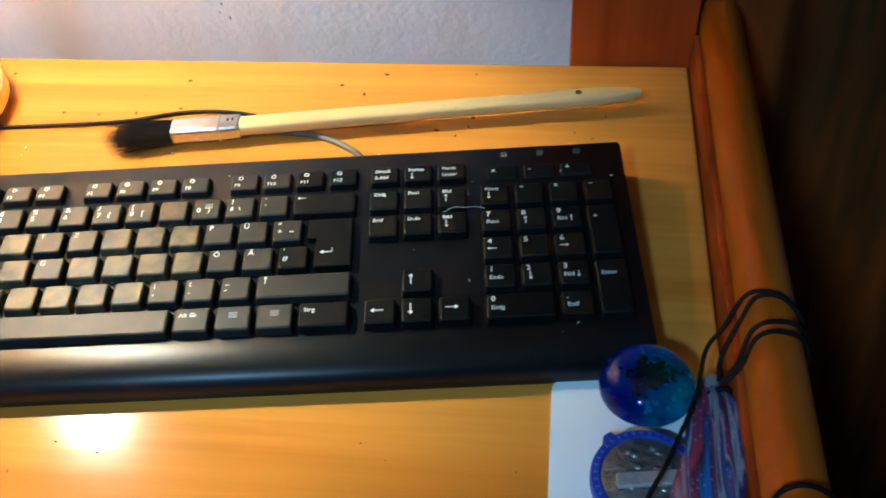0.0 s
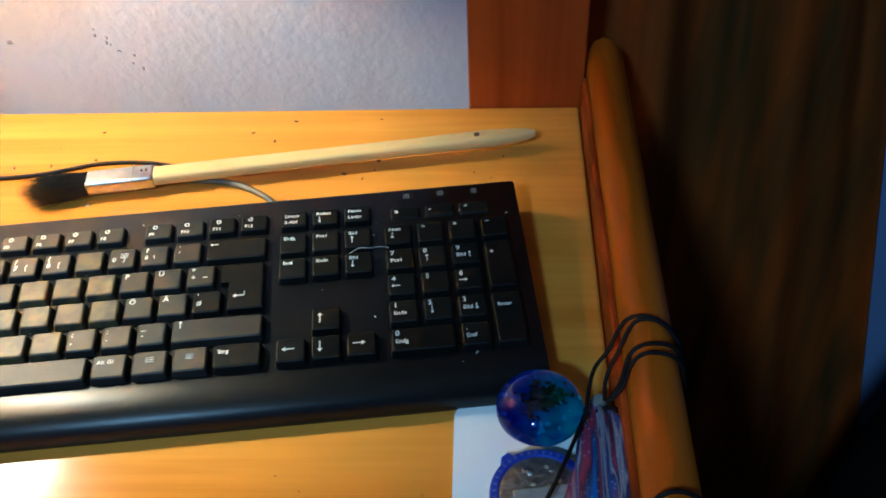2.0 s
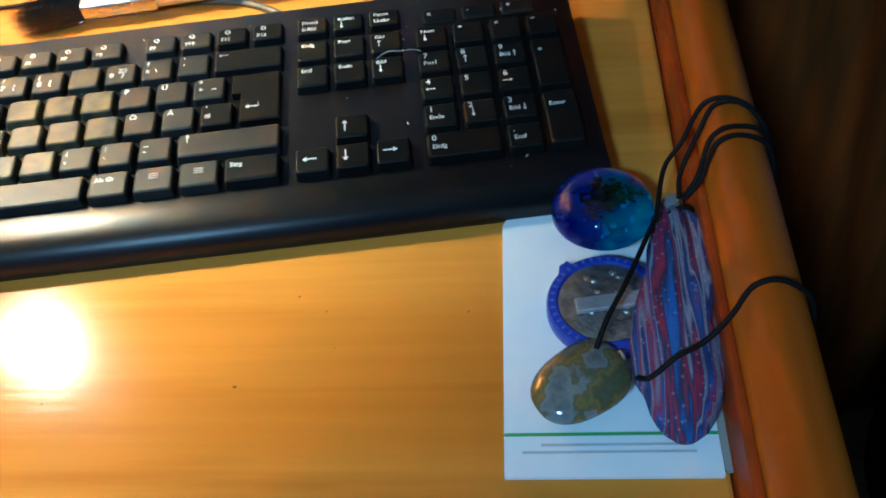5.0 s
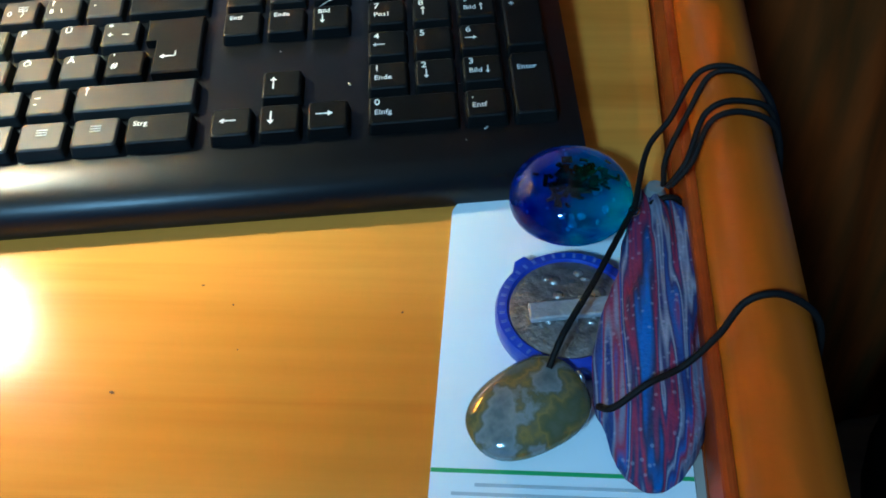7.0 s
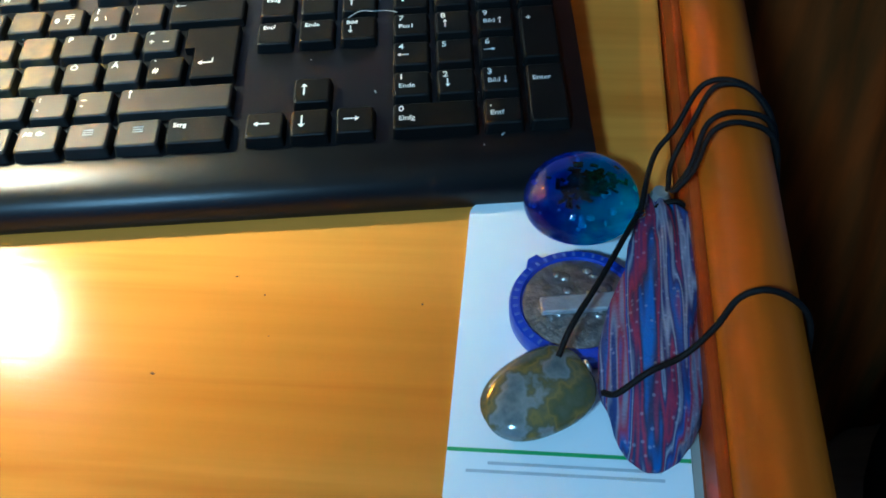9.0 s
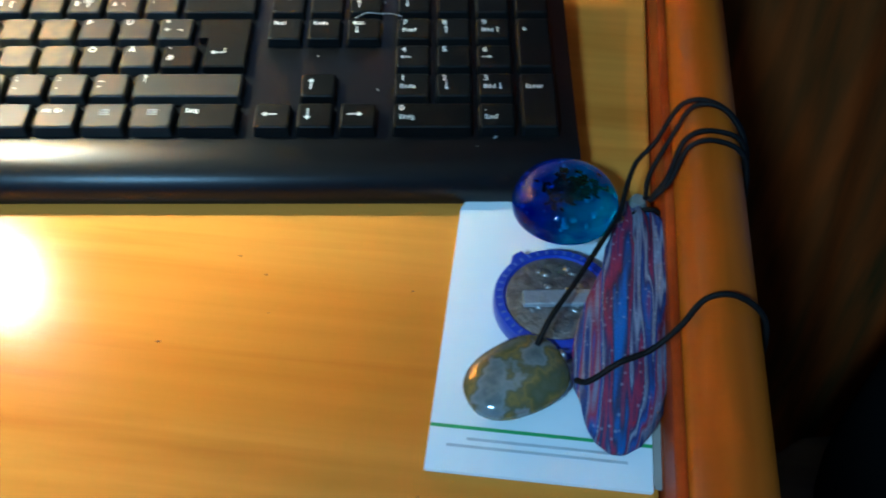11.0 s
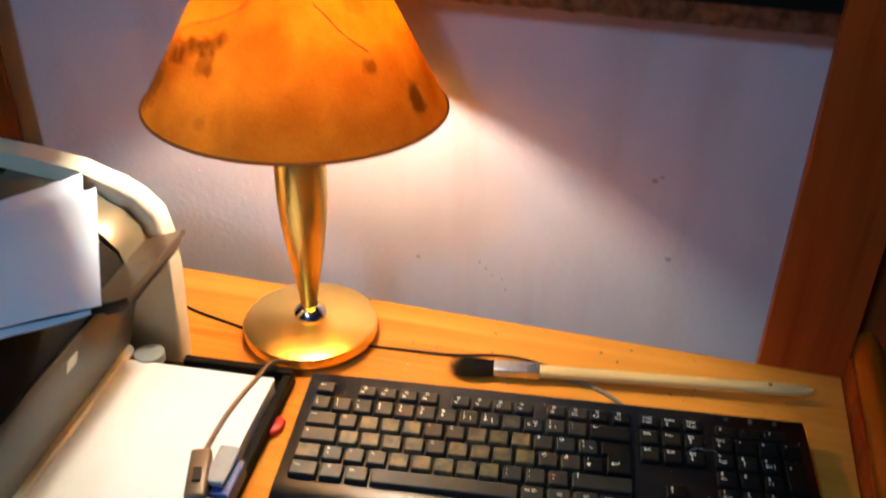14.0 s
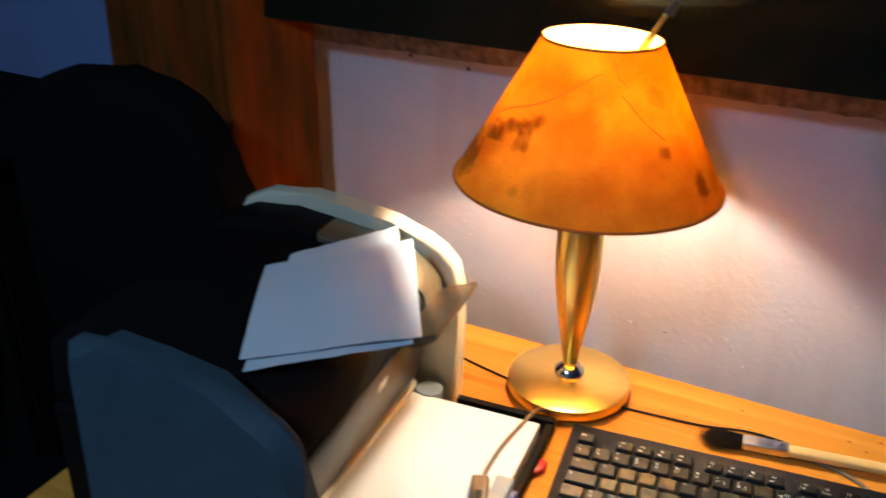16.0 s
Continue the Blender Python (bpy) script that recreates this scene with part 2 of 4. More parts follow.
def smooth_line(points, steps=8):
    """A Catmull-Rom line through points."""
    p = [Vector(q) for q in points]
    p = [p[0] * 2 - p[1], *p, p[-1] * 2 - p[-2]]
    out = []
    for a, b, c, d in zip(p, p[1:], p[2:], p[3:]):
        for k in range(steps):
            t = k / steps
            out.append(0.5 * (2 * b + (c - a) * t + (2 * a - 5 * b + 4 * c - d) * t * t + (3 * b - a - 3 * c + d) * t ** 3))
    return out + [p[-2]]


def tube(points, radius, seg=8, steps=8, bm=None, squash=1.0):
    bm = bm or bmesh.new()
    line = smooth_line(points, steps)
    rings, side = [], None
    for i, p in enumerate(line):
        d = (line[min(i + 1, len(line) - 1)] - line[max(i - 1, 0)]).normalized()
        side = d.orthogonal() if side is None else (side - d * side.dot(d))
        side.normalize()
        up = d.cross(side)
        rings.append([bm.verts.new(p + radius * (side * math.cos(2 * math.pi * k / seg) + up * math.sin(2 * math.pi * k / seg) * squash)) for k in range(seg)])
    for a, b in zip(rings, rings[1:]):
        for k in range(seg):
            bm.faces.new((a[k], a[(k + 1) % seg], b[(k + 1) % seg], b[k]))
    bm.faces.new(rings[0])
    bm.faces.new(rings[-1])
    return bm


def prism(outline, z0, z1, bevel=0.0, bm=None, axis=2, seg=2):
    """An outline in a plane, given thickness along one axis (2: z, 1: y)."""
    bm = bm or bmesh.new()
    at = (lambda a, b, h: (a, b, h)) if axis == 2 else (lambda a, b, h: (a, h, b))
    low = [bm.verts.new(at(a, b, z0)) for a, b in outline]
    top = [bm.verts.new(at(a, b, z1)) for a, b in outline]
    faces = [bm.faces.new(low), bm.faces.new(top)]
    n = len(outline)
    for i in range(n):
        bm.faces.new((low[i], low[(i + 1) % n], top[(i + 1) % n], top[i]))
    if bevel:
        edges = {e for f in faces for e in f.edges}
        bmesh.ops.bevel(bm, geom=list(edges), offset=bevel, segments=seg, affect="EDGES", profile=0.5)
    return bm


def round_rect(x0, x1, y0, y1, r, n=5):
    """An outline with rounded corners; r may be four radii, from the lower left anticlockwise."""
    rs = r if isinstance(r, (list, tuple)) else [r] * 4
    out = []
    for (cx, cy, a), q in zip(((x0, y0, 180), (x1, y0, 270), (x1, y1, 0), (x0, y1, 90)), rs):
        ox, oy = cx + (q if cx == x0 else -q), cy + (q if cy == y0 else -q)
        for k in range(n + 1):
            t = radians(a + 90 * k / n)
            out.append((ox + q * math.cos(t), oy + q * math.sin(t)))
    return out


def words(text, size, align="LEFT", bm=None):
    """Letters of the built-in font as a thin flat mesh."""
    cu = bpy.data.curves.new("words", "FONT")
    cu.body, cu.size, cu.align_x, cu.resolution_u, cu.offset = text, size, align, 2, size * 0.014
    ob = bpy.data.objects.new("words", cu)
    me = bpy.data.meshes.new_from_object(ob)
    out = bm or bmesh.new()
    out.from_mesh(me)
    bpy.data.objects.remove(ob)
    bpy.data.curves.remove(cu)
    bpy.data.meshes.remove(me)
    return out


# ---- the room ----
def slab(name, x0, x1, y0, y1, z0, z1, material, label):
    return tagged(part(name, box(x0, x1, y0, y1, z0, z1), material), label, name.split("_")[0], kind="structure")


slab("floor", -2.4, 2.4, -2.6, 0.59, -0.1, 0.0, M["floor"], "dark wooden floor below the desk")
slab("ceiling", -2.4, 2.4, -2.6, 0.59, 2.45, 2.55, M["ceiling"], "plain painted ceiling of the room")
slab("wall_left", -2.4, -2.3, -2.6, 0.59, 0.0, 2.45, M["room"], "plain bluish painted side wall")
slab("wall_right", 2.3, 2.4, -2.6, 0.59, 0.0, 2.45, M["room"], "plain bluish painted side wall")
slab("wall_front", -2.3, 2.3, -2.6, -2.5, 0.0, 2.45, M["room"], "plain wall behind the camera")
slab("wall_back", -0.62, 0.56, 0.39, 0.59, 0.0, 2.45, M["wall"], "pale lilac plaster wall with marks and stains")
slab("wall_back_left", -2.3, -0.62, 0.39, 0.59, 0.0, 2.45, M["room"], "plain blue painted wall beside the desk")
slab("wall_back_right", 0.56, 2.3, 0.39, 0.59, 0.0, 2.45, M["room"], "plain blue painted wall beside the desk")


# chipped strip and small flaws of the plaster, parts of the wall
wall = bpy.data.objects["wall_back"]
bm = bmesh.new()
strip = []
for i in range(121):
    x = -0.56 + 1.0 * i / 120
    low = 1.056 + 0.0018 * noise.noise((x * 25, 3, 0)) + 0.0022 * noise.noise((x * 80, 7, 0))
    strip.append([bm.verts.new((x, y, z)) for y, z in ((0.3902, low), (0.3872, low + 0.002), (0.386 + 0.001 * noise.noise((x * 60, 1, 2)), 1.07), (0.3872, 1.13), (0.3902, 1.13))])
for a, b in zip(strip, strip[1:]):
    for k in range(4):
        bm.faces.new((a[k], b[k], b[k + 1], a[k + 1]))
part("chipped_strip", bm, M["ledge"], wall, "rough chipped plaster strip", smooth=30)
rnd = random.Random(12)
flaws = [(0.285, 0.793, 0.004, 0.0022), (0.258, 0.886, 0.0035, 0.003), (0.265, 0.891, 0.003, 0.0015), (0.0, 0.747, 0.003, 0.002)]
flaws += [(0.075 + 0.03 * k / 9 + rnd.uniform(-0.004, 0.004), 0.757 - 0.035 * k / 9 + rnd.uniform(-0.003, 0.003), rnd.uniform(0.0008, 0.002), rnd.uniform(0.0008, 0.002)) for k in range(10)]
flaws += [(rnd.uniform(-0.3, 0.36), rnd.uniform(0.74, 1.03), rnd.uniform(0.0008, 0.0022), rnd.uniform(0.0008, 0.002)) for k in range(14)]
for k, (x, z, rx, rz) in enumerate(flaws):
    bm = bmesh.new()
    bmesh.ops.create_icosphere(bm, subdivisions=2, radius=1)
    for v in bm.verts:
        q = 1 + 0.4 * noise.noise(v.co * 1.5 + Vector((k, 0, 0)))
        v.co = (v.co.x * rx * q, v.co.y * 0.0008, v.co.z * rz * q)
    part("plaster_flaw", bm, M["mark"] if k < 4 or 4 <= k < 14 and k % 2 else M["wall"], wall, m=pose(x, 0.39, z))


for x, z in ((-0.365, 1.054), (-0.283, 1.047)):
    bm = bmesh.new()
    bmesh.ops.create_icosphere(bm, subdivisions=2, radius=0.0028)
    for v in bm.verts:
        v.co *= 1 + 0.3 * noise.noise(v.co * 500 + Vector((x * 40, 0, 0)))
        v.co.y *= 0.6
    part("nail_hole", bm, M["hole"], wall, "dark nail hole", m=pose(x, 0.39, z))


# ---- the desk and its frame ----
DESK = 0.75


def build_desk():
    d = thing("desk", "varnished orange pine desk with a raised side rail", "desk", pose(0, 0, DESK))
    part("desktop", box(-0.46, 0.4655, -0.36, 0.287, -0.03, 0.0, 0.002), M["desk"], d, "glossy orange pine top")
    part("right_side", box(0.466, 0.497, -0.36, 0.2865, -DESK, 0.004), M["panel"], d)
    part("rail_base", box(0.4659, 0.4702, -0.36, 0.2865, 0.0045, 0.0255, 0.0015), M["panel"], d, "dark reddish inner strip")
    outline = [(0.4705, 0.0045), (0.47, 0.028), (0.471, 0.0365), (0.4745, 0.044), (0.481, 0.0475), (0.4885, 0.0445), (0.4945, 0.0375), (0.497, 0.027), (0.497, 0.0045)]
    part("rail", prism(outline, -0.36, 0.306, 0.004, axis=1), M["rail"], d, "rounded reddish pine rail along the edge", smooth=50)
    part("right_upright", box(0.386, 0.4685, 0.2885, 0.306, -DESK, 0.9, 0.0015), M["panel"], d, "reddish brown pine upright board")
    part("left_side", box(-0.455, -0.425, -0.36, 0.2825, -DESK, -0.0305), M["panel"], d)
    return d


build_desk()
slab("window_board", -0.53, 0.42, 0.31, 0.3855, 1.1, 1.75, M["dark_board"], "dark stained board over the chipped plaster strip")


# ---- table lamp ----
def shade_material():
    m = bpy.data.materials.new("orange_lamp_shade")
    m.use_nodes = True
    nt = m.node_tree
    out = nt.nodes["Material Output"]
    nt.nodes.remove(nt.nodes["Principled BSDF"])
    tc = nt.nodes.new("ShaderNodeTexCoord")
    n = nt.nodes.new("ShaderNodeTexNoise")
    n.inputs["Scale"].default_value, n.inputs["Detail"].default_value, n.inputs["Distortion"].default_value = 18, 7, 0.3
    nt.links.new(tc.outputs["Object"], n.inputs["Vector"])
    r = nt.nodes.new("ShaderNodeValToRGB")
    r.color_ramp.elements[0].position, r.color_ramp.elements[1].position = 0.34, 0.7
    r.color_ramp.elements[0].color, r.color_ramp.elements[1].color = (0.92, 0.46, 0.045, 1), (0.66, 0.25, 0.02, 1)
    nt.links.new(n.outputs["Fac"], r.inputs[0])
    # stains: places on the cone, each with a size, roughened by noise
    colour = r.outputs[0]
    rough_edge = nt.nodes.new("ShaderNodeTexNoise")
    rough_edge.inputs["Scale"].default_value, rough_edge.inputs["Detail"].default_value = 70, 4
    nt.links.new(tc.outputs["Object"], rough_edge.inputs["Vector"])
    for angle, z, size, depth in ((-31, 0.06, 0.008, 0.4), (-12, 0.027, 0.014, 0.35), (-139, 0.058, 0.011, 0.55), (-133, 0.061, 0.011, 0.5), (-127, 0.065, 0.012, 0.55), (-121, 0.069, 0.011, 0.5), (-115, 0.073, 0.011, 0.55), (-109, 0.077, 0.009, 0.5), (-104, 0.08, 0.007, 0.6), (-112, 0.06, 0.011, 0.6), (-108, 0.056, 0.006, 0.5), (-146, 0.03, 0.026, 0.4), (-165, 0.03, 0.03, 0.3), (-30, 0.105, 0.012, 0.75), (-104, 0.02, 0.009, 0.75)):
        rad = 0.1345 - 0.545 * z
        dist = nt.nodes.new("ShaderNodeVectorMath")
        dist.operation = "DISTANCE"
        dist.inputs[1].default_value = (rad * math.cos(radians(angle)), rad * math.sin(radians(angle)), z)
        nt.links.new(tc.outputs["Object"], dist.inputs[0])
        wob = nt.nodes.new("ShaderNodeMath")
        wob.operation = "MULTIPLY_ADD"
        wob.inputs[1].default_value = size * 2.2
        nt.links.new(rough_edge.outputs["Fac"], wob.inputs[0])
        nt.links.new(dist.outputs["Value"], wob.inputs[2])
        rng = nt.nodes.new("ShaderNodeMapRange")
        rng.inputs["From Min"].default_value, rng.inputs["From Max"].default_value = size * 1.65, size * 2.15
        rng.inputs["To Min"].default_value, rng.inputs["To Max"].default_value = 1.0 - depth, 0.0
        nt.links.new(wob.outputs[0], rng.inputs["Value"])
        dark = nt.nodes.new("ShaderNodeMixRGB")
        dark.inputs[2].default_value = (0.22, 0.06, 0.01, 1)
        nt.links.new(colour, dark.inputs[1])
        nt.links.new(rng.outputs[0], dark.inputs[0])
        colour = dark.outputs[0]
    fine = nt.nodes.new("ShaderNodeTexNoise")
    fine.inputs["Scale"].default_value, fine.inputs["Detail"].default_value = 420, 2
    nt.links.new(tc.outputs["Object"], fine.inputs["Vector"])
    mul = nt.nodes.new("ShaderNodeMixRGB")
    mul.blend_type, mul.inputs[0].default_value = "MULTIPLY", 0.25
    nt.links.new(colour, mul.inputs[1])
    nt.links.new(fine.outputs["Fac"], mul.inputs[2])
    d, t, mix = nt.nodes.new("ShaderNodeBsdfDiffuse"), nt.nodes.new("ShaderNodeBsdfTranslucent"), nt.nodes.new("ShaderNodeMixShader")
    mix.inputs[0].default_value = 0.27
    for s in (d, t):
        nt.links.new(mul.outputs[0], s.inputs["Color"])
    nt.links.new(d.outputs[0], mix.inputs[1])
    nt.links.new(t.outputs[0], mix.inputs[2])
    nt.links.new(mix.outputs[0], out.inputs["Surface"])
    return m


M["shade"] = shade_material()


def build_lamp():
    lamp = thing("table_lamp", "brass table lamp with a stained orange cloth shade, switched on", "lamp", pose(BULB.x, BULB.y, DESK))
    part("base", lathe([(0, 0.006), (0.066, 0.006), (0.068, 0.008), (0.0685, 0.016), (0.0675, 0.0185), (0.062, 0.0205), (0.04, 0.024), (0.02, 0.0262), (0.0, 0.027)], 96), M["brass"], lamp, "round brushed brass foot", smooth=35)
    part("foot_ring", lathe([(0, 0.0002), (0.06, 0.0002), (0.063, 0.003), (0.063, 0.0062), (0, 0.0062)], 64), M["cable_brown"], lamp)
    part("collar", lathe([(0.0, 0.0262), (0.017, 0.0262), (0.0165, 0.03), (0.012, 0.034), (0.0085, 0.038), (0.0, 0.038)], 48), M["chrome"], lamp, "shiny metal collar", smooth=50)
    part("stem", lathe([(0, 0.037), (0.0085, 0.037), (0.0095, 0.05), (0.0135, 0.075), (0.0185, 0.105), (0.0225, 0.135), (0.0245, 0.165), (0.0245, 0.195), (0.0225, 0.225), (0.017, 0.25), (0.012, 0.262), (0.008, 0.266), (0.008, 0.28), (0, 0.28)], 48), M["brass"], lamp, "slim bulging brass stem", smooth=60)
    part("socket", lathe([(0, 0.28), (0.014, 0.28), (0.0145, 0.3325), (0, 0.3325)], 32), M["brass"], lamp, smooth=40)
    part("bulb", lathe([(0, 0.333), (0.01, 0.333), (0.016, 0.34), (0.0205, 0.35), (0.022, 0.361), (0.0195, 0.373), (0.0125, 0.381), (0.0, 0.3845)], 32), M["bulb"], lamp, "glowing warm bulb", smooth=80, m=pose(0, 0.004, 0))
    tilt = pose(0.002, 0, 0.258, -1.9, 0.9, 0)
    t = 0.0009
    sh = part("shade", lathe([(0.1345, 0.0), (0.0565, 0.143), (0.0565 - t, 0.143), (0.1345 - t, 0.0), (0.1345, 0.0)], 96), M["shade"], lamp, "stained orange cone shade", smooth=40, m=tilt)
    for name, r, z in (("rim", 0.1345, 0.0005), ("rim", 0.0567, 0.1425)):
        part(name, tube([(r * math.cos(a * math.pi / 24), r * math.sin(a * math.pi / 24), z) for a in range(49)], 0.0014, 6, 1), M["shade_rim"], sh)
    scratch = []
    for i in range(9):
        a, z = radians(-56 + 3.2 * i), 0.108 - 0.0048 * i
        rad = 0.1346 - 0.545 * z
        scratch.append((rad * math.cos(a), rad * math.sin(a), z + 0.001 * math.sin(i)))
    part("scratch", tube(scratch, 0.0005, 5, 2), M["shade_rim"], sh, "thin dark scratch")
    for a0, z0, a1, z1 in ((-147, 0.068, -70, 0.124), (-150, 0.004, -147, 0.066), (-62, 0.136, -52, 0.112)):
        crease = []
        for i in range(13):
            f = i / 12
            a, z = radians(a0 + (a1 - a0) * f), z0 + (z1 - z0) * f + 0.002 * math.sin(f * 9)
            rad = 0.1344 - 0.545 * z
            crease.append((rad * math.cos(a), rad * math.sin(a), z))
        part("crease", tube(crease, 0.0005, 5, 2), M["shade_crease"], sh, "faint crease in the cloth")
    for k in range(3):
        a = k * 2.094 + 0.4
        part("spoke", tube([(0.0135 * math.cos(a), 0.0135 * math.sin(a), 0.06), (0.076 * math.cos(a), 0.076 * math.sin(a), 0.106)], 0.0012, 6, 2), M["tin"], sh)
    return lamp


M["shade_crease"] = mat("creased_cloth", (0.5, 0.17, 0.02), 0.8, scale=200)
M["shade_rim"] = mat("shade_rim_cloth", (0.55, 0.17, 0.03), 0.8, scale=100)
build_lamp()


def ceiling_lamp():
    c = thing("ceiling_lamp", "plain round cool white ceiling lamp, switched on", "lamp", pose(CEIL.x, CEIL.y, 2.45))
    part("housing", lathe([(0, -0.001), (0.17, -0.001), (0.17, -0.02), (0, -0.02)], 48), M["lamp_white"], c)
    la = bpy.data.lights.new("ceiling_lamp_light", "AREA")
    la.shape, la.size, la.energy, la.color = "DISK", 0.3, CEIL_WATTS, (0.42, 0.67, 1.0)
    ob = new("ceiling_lamp_light", la)
    ob.matrix_basis = pose(CEIL.x, CEIL.y, CEIL.z)
    return c


ceiling_lamp()

# ---- keyboard ----
U = 0.01905
KEYBOARD_AT = pose(0, 0, DESK, 0, 0, 6.9)


def top_height(y):
    """The height of the key tops over the desk at y of the keyboard."""
    return 0.022 + 0.0682 * y


def build_keyboard():
    kb = thing("keyboard", "worn black plastic German computer keyboard on the desk", "keyboard", KEYBOARD_AT)
    side = [(-0.0265, 0.0005), (-0.0275, 0.0042), (-0.0262, 0.01), (-0.0222, 0.0141), (-0.0155, 0.0165), (-0.004, 0.0172), (0.0, 0.0168), (0.122, 0.0268), (0.1235, 0.026), (0.1235, 0.004), (0.12, 0.001)]
    bm = bmesh.new()
    n = len(side)
    ends = []
    for x, inset in ((-0.0105, 0.0012), (-0.0093, 0.0), (0.4328, 0.0), (0.434, 0.0012)):
        cy, cz = 0.048, 0.012
        ends.append([bm.verts.new((x, y + (cy - y) * inset * 12, z + (cz - z) * inset * 60)) for y, z in side])
    for a, b in zip(ends, ends[1:]):
        for i in range(n):
            bm.faces.new((a[i], a[(i + 1) % n], b[(i + 1) % n], b[i]))
    bm.faces.new(ends[0])
    bm.faces.new(ends[-1])
    part("case", bm, M["board"], kb, "black case with a rounded palm edge", smooth=35)
    # rows of (column, width, print), by row from the front; prints are (text, size) lines from the top
    worn = {"W", "E", "D", "I", "K", "J", "L", "O", "U", "H", "N", "A", "S", "M", "B", "C", "F", "R", "V", "9", "Shift_l"}
    blocks = []

    def key(col, row, w=1.0, h=1.0, name="", lines=(), y0=None, depth=None):
        blocks.append((col * U, (row * U if y0 is None else y0), w * U - 0.0040, (h * U - 0.0050 if depth is None else depth - 0.0012), name, lines))

    F = 0.0970
    for k, c in enumerate((0,)):
        key(c, 5, name="Esc", lines=("Esc",), y0=F, depth=0.0125)
    for k in range(12):
        key(2 + k + 0.5 * (k // 4), 5, name="F%d" % (k + 1), lines=("o", "F%d" % (k + 1)), y0=F, depth=0.0125)
    for k, ls in enumerate((("Druck", "S-Abf"), ("Rollen", "v"), ("Pause", "Untbr"))):
        key(15.25 + k, 5, name="nav", lines=ls, y0=F, depth=0.0125)
    for k, ch in enumerate("^1234567890"):
        up = ("\u00b0", "!", '"', "\u00a7", "$", "%", "&", "/", "(", ")", "=")[k]
        key(k, 4, name=ch, lines=(up, ch + ("   {", "   [", "   ]", "   }")[k - 7] if k > 6 else ch))
    key(11, 4, name="ss", lines=("?", "\u00df   \\"))
    key(12, 4, name="acc", lines=("`", "\u00b4"))
    key(13, 4, 2.0, name="Back", lines=("<-",))
    key(0, 3, 1.5, name="Tab", lines=("->|",))
    for k, ch in enumerate("QWERTZUIOP\u00dc"):
        key(1.5 + k, 3, name=ch, lines=(ch,))
    key(12.5, 3, name="plus", lines=("*", "+   ~"))
    key(0, 2, 1.75, name="Caps", lines=("v",))
    for k, ch in enumerate("ASDFGHJKL\u00d6\u00c4"):
        key(1.75 + k, 2, name=ch, lines=(ch,))
    key(12.75, 2, name="hash", lines=("'", "#"))
    key(0, 1, 1.25, name="Shift_l", lines=("^",))
    for k, ch in enumerate("<YXCVBNM,.-"):
        key(1.25 + k, 1, name=ch, lines=(ch,) if ch.isalpha() else ({"<": ">", ",": ";", ".": ":", "-": "_"}[ch], ch))
    key(12.25, 1, 2.75, name="Shift_r", lines=("^",))
    for c, w, nm, ls in ((0, 1.375, "Strg", ("Strg",)), (1.375, 1.125, "Win", ("o",)), (2.5, 1.125, "Alt", ("Alt",)), (3.625, 6.5, "Space", ()),
                         (10.125, 1.125, "AltGr", ("Alt Gr",)), (11.25, 1.125, "Fn", ("=",)), (12.375, 1.125, "Menu", ("=",)), (13.5, 1.5, "Strg_r", ("Strg",))):
        key(c, 0, w, name=nm, lines=ls)
    for k, (a, b) in enumerate(((("Einfg",), ("Entf",)), (("Pos1",), ("Ende",)), (("Bild", "^"), ("Bild", "v")))):
        key(15.25 + k, 4, name="nav", lines=a)
        key(15.25 + k, 3, name="nav", lines=b)
    key(16.25, 1, name="arrow", lines=("A^",))
    for k, a in enumerate(("A<", "Av", "A>")):
        key(15.25 + k, 0, name="arrow", lines=(a,))
    pad = ((4, ("Num", "v"), ("\u00f7",), ("\u00d7",), ("\u2212",)), (3, ("7", "Pos1"), ("8", "^"), ("9", "Bild^")), (2, ("4", "<-"), ("5",), ("6", "->")), (1, ("1", "Ende"), ("2", "v"), ("3", "Bildv")))
    for row, *ks in pad:
        for k, ls in enumerate(ks):
            key(18.5 + k, row, name="pad", lines=ls)
    key(18.5, 0, 2.0, name="pad", lines=("0", "Einfg"))
    key(20.5, 0, name="pad", lines=(".", "Entf"))
    key(21.5, 2, 1.0, 2.0, name="pad", lines=("", "+"))
    key(21.5, 0, 1.0, 2.0, name="pad", lines=("", "Enter"))
    for k in range(3):
        key(18.72 + 1.1 * k, 5, 1.1, name="media", lines=(("x", "-", "+")[k],), y0=0.0985, depth=0.0095)

    for x, y, w, d, name, lines in blocks:
        low = 0.006 if name == "media" else 0.0
        bm = bmesh.new()
        if name == "enter":
            continue
        drop = 0.0025 if low else 0.0
        floor_at = lambda q: 0.0168 + 0.082 * max(q, 0.0) - 0.001
        rings = []
        for grow, sink, rad in ((0.0011, None, 0.0012), (0.0003, 0.0006, 0.0016), (-0.0001, 0.00025, 0.0016), (-0.0006, 0.0, 0.0014)):
            line = round_rect(x - grow, x + w + grow, y - grow - (0.0005 if sink is None else 0), y + d + grow, rad, 3)
            rings.append([bm.verts.new((p, q, floor_at(q) if sink is None else top_height(q) - sink - drop)) for p, q in line])
        for a, b in zip(rings, rings[1:]):
            for k in range(len(a)):
                bm.faces.new((a[k], a[(k + 1) % len(a)], b[(k + 1) % len(a)], b[k]))
        bm.faces.new(rings[-1])
        # keys on the lamp side get the brightened copy of the plastic
        k_ob = part("key", bm, M["key_worn"] if name in worn else M["key_lit"] if x < 0.24 else M["key"], kb)
        faded = name in worn or (len(name) == 1 and name.isalpha() and name not in "\u00dc\u00d6\u00c4P")
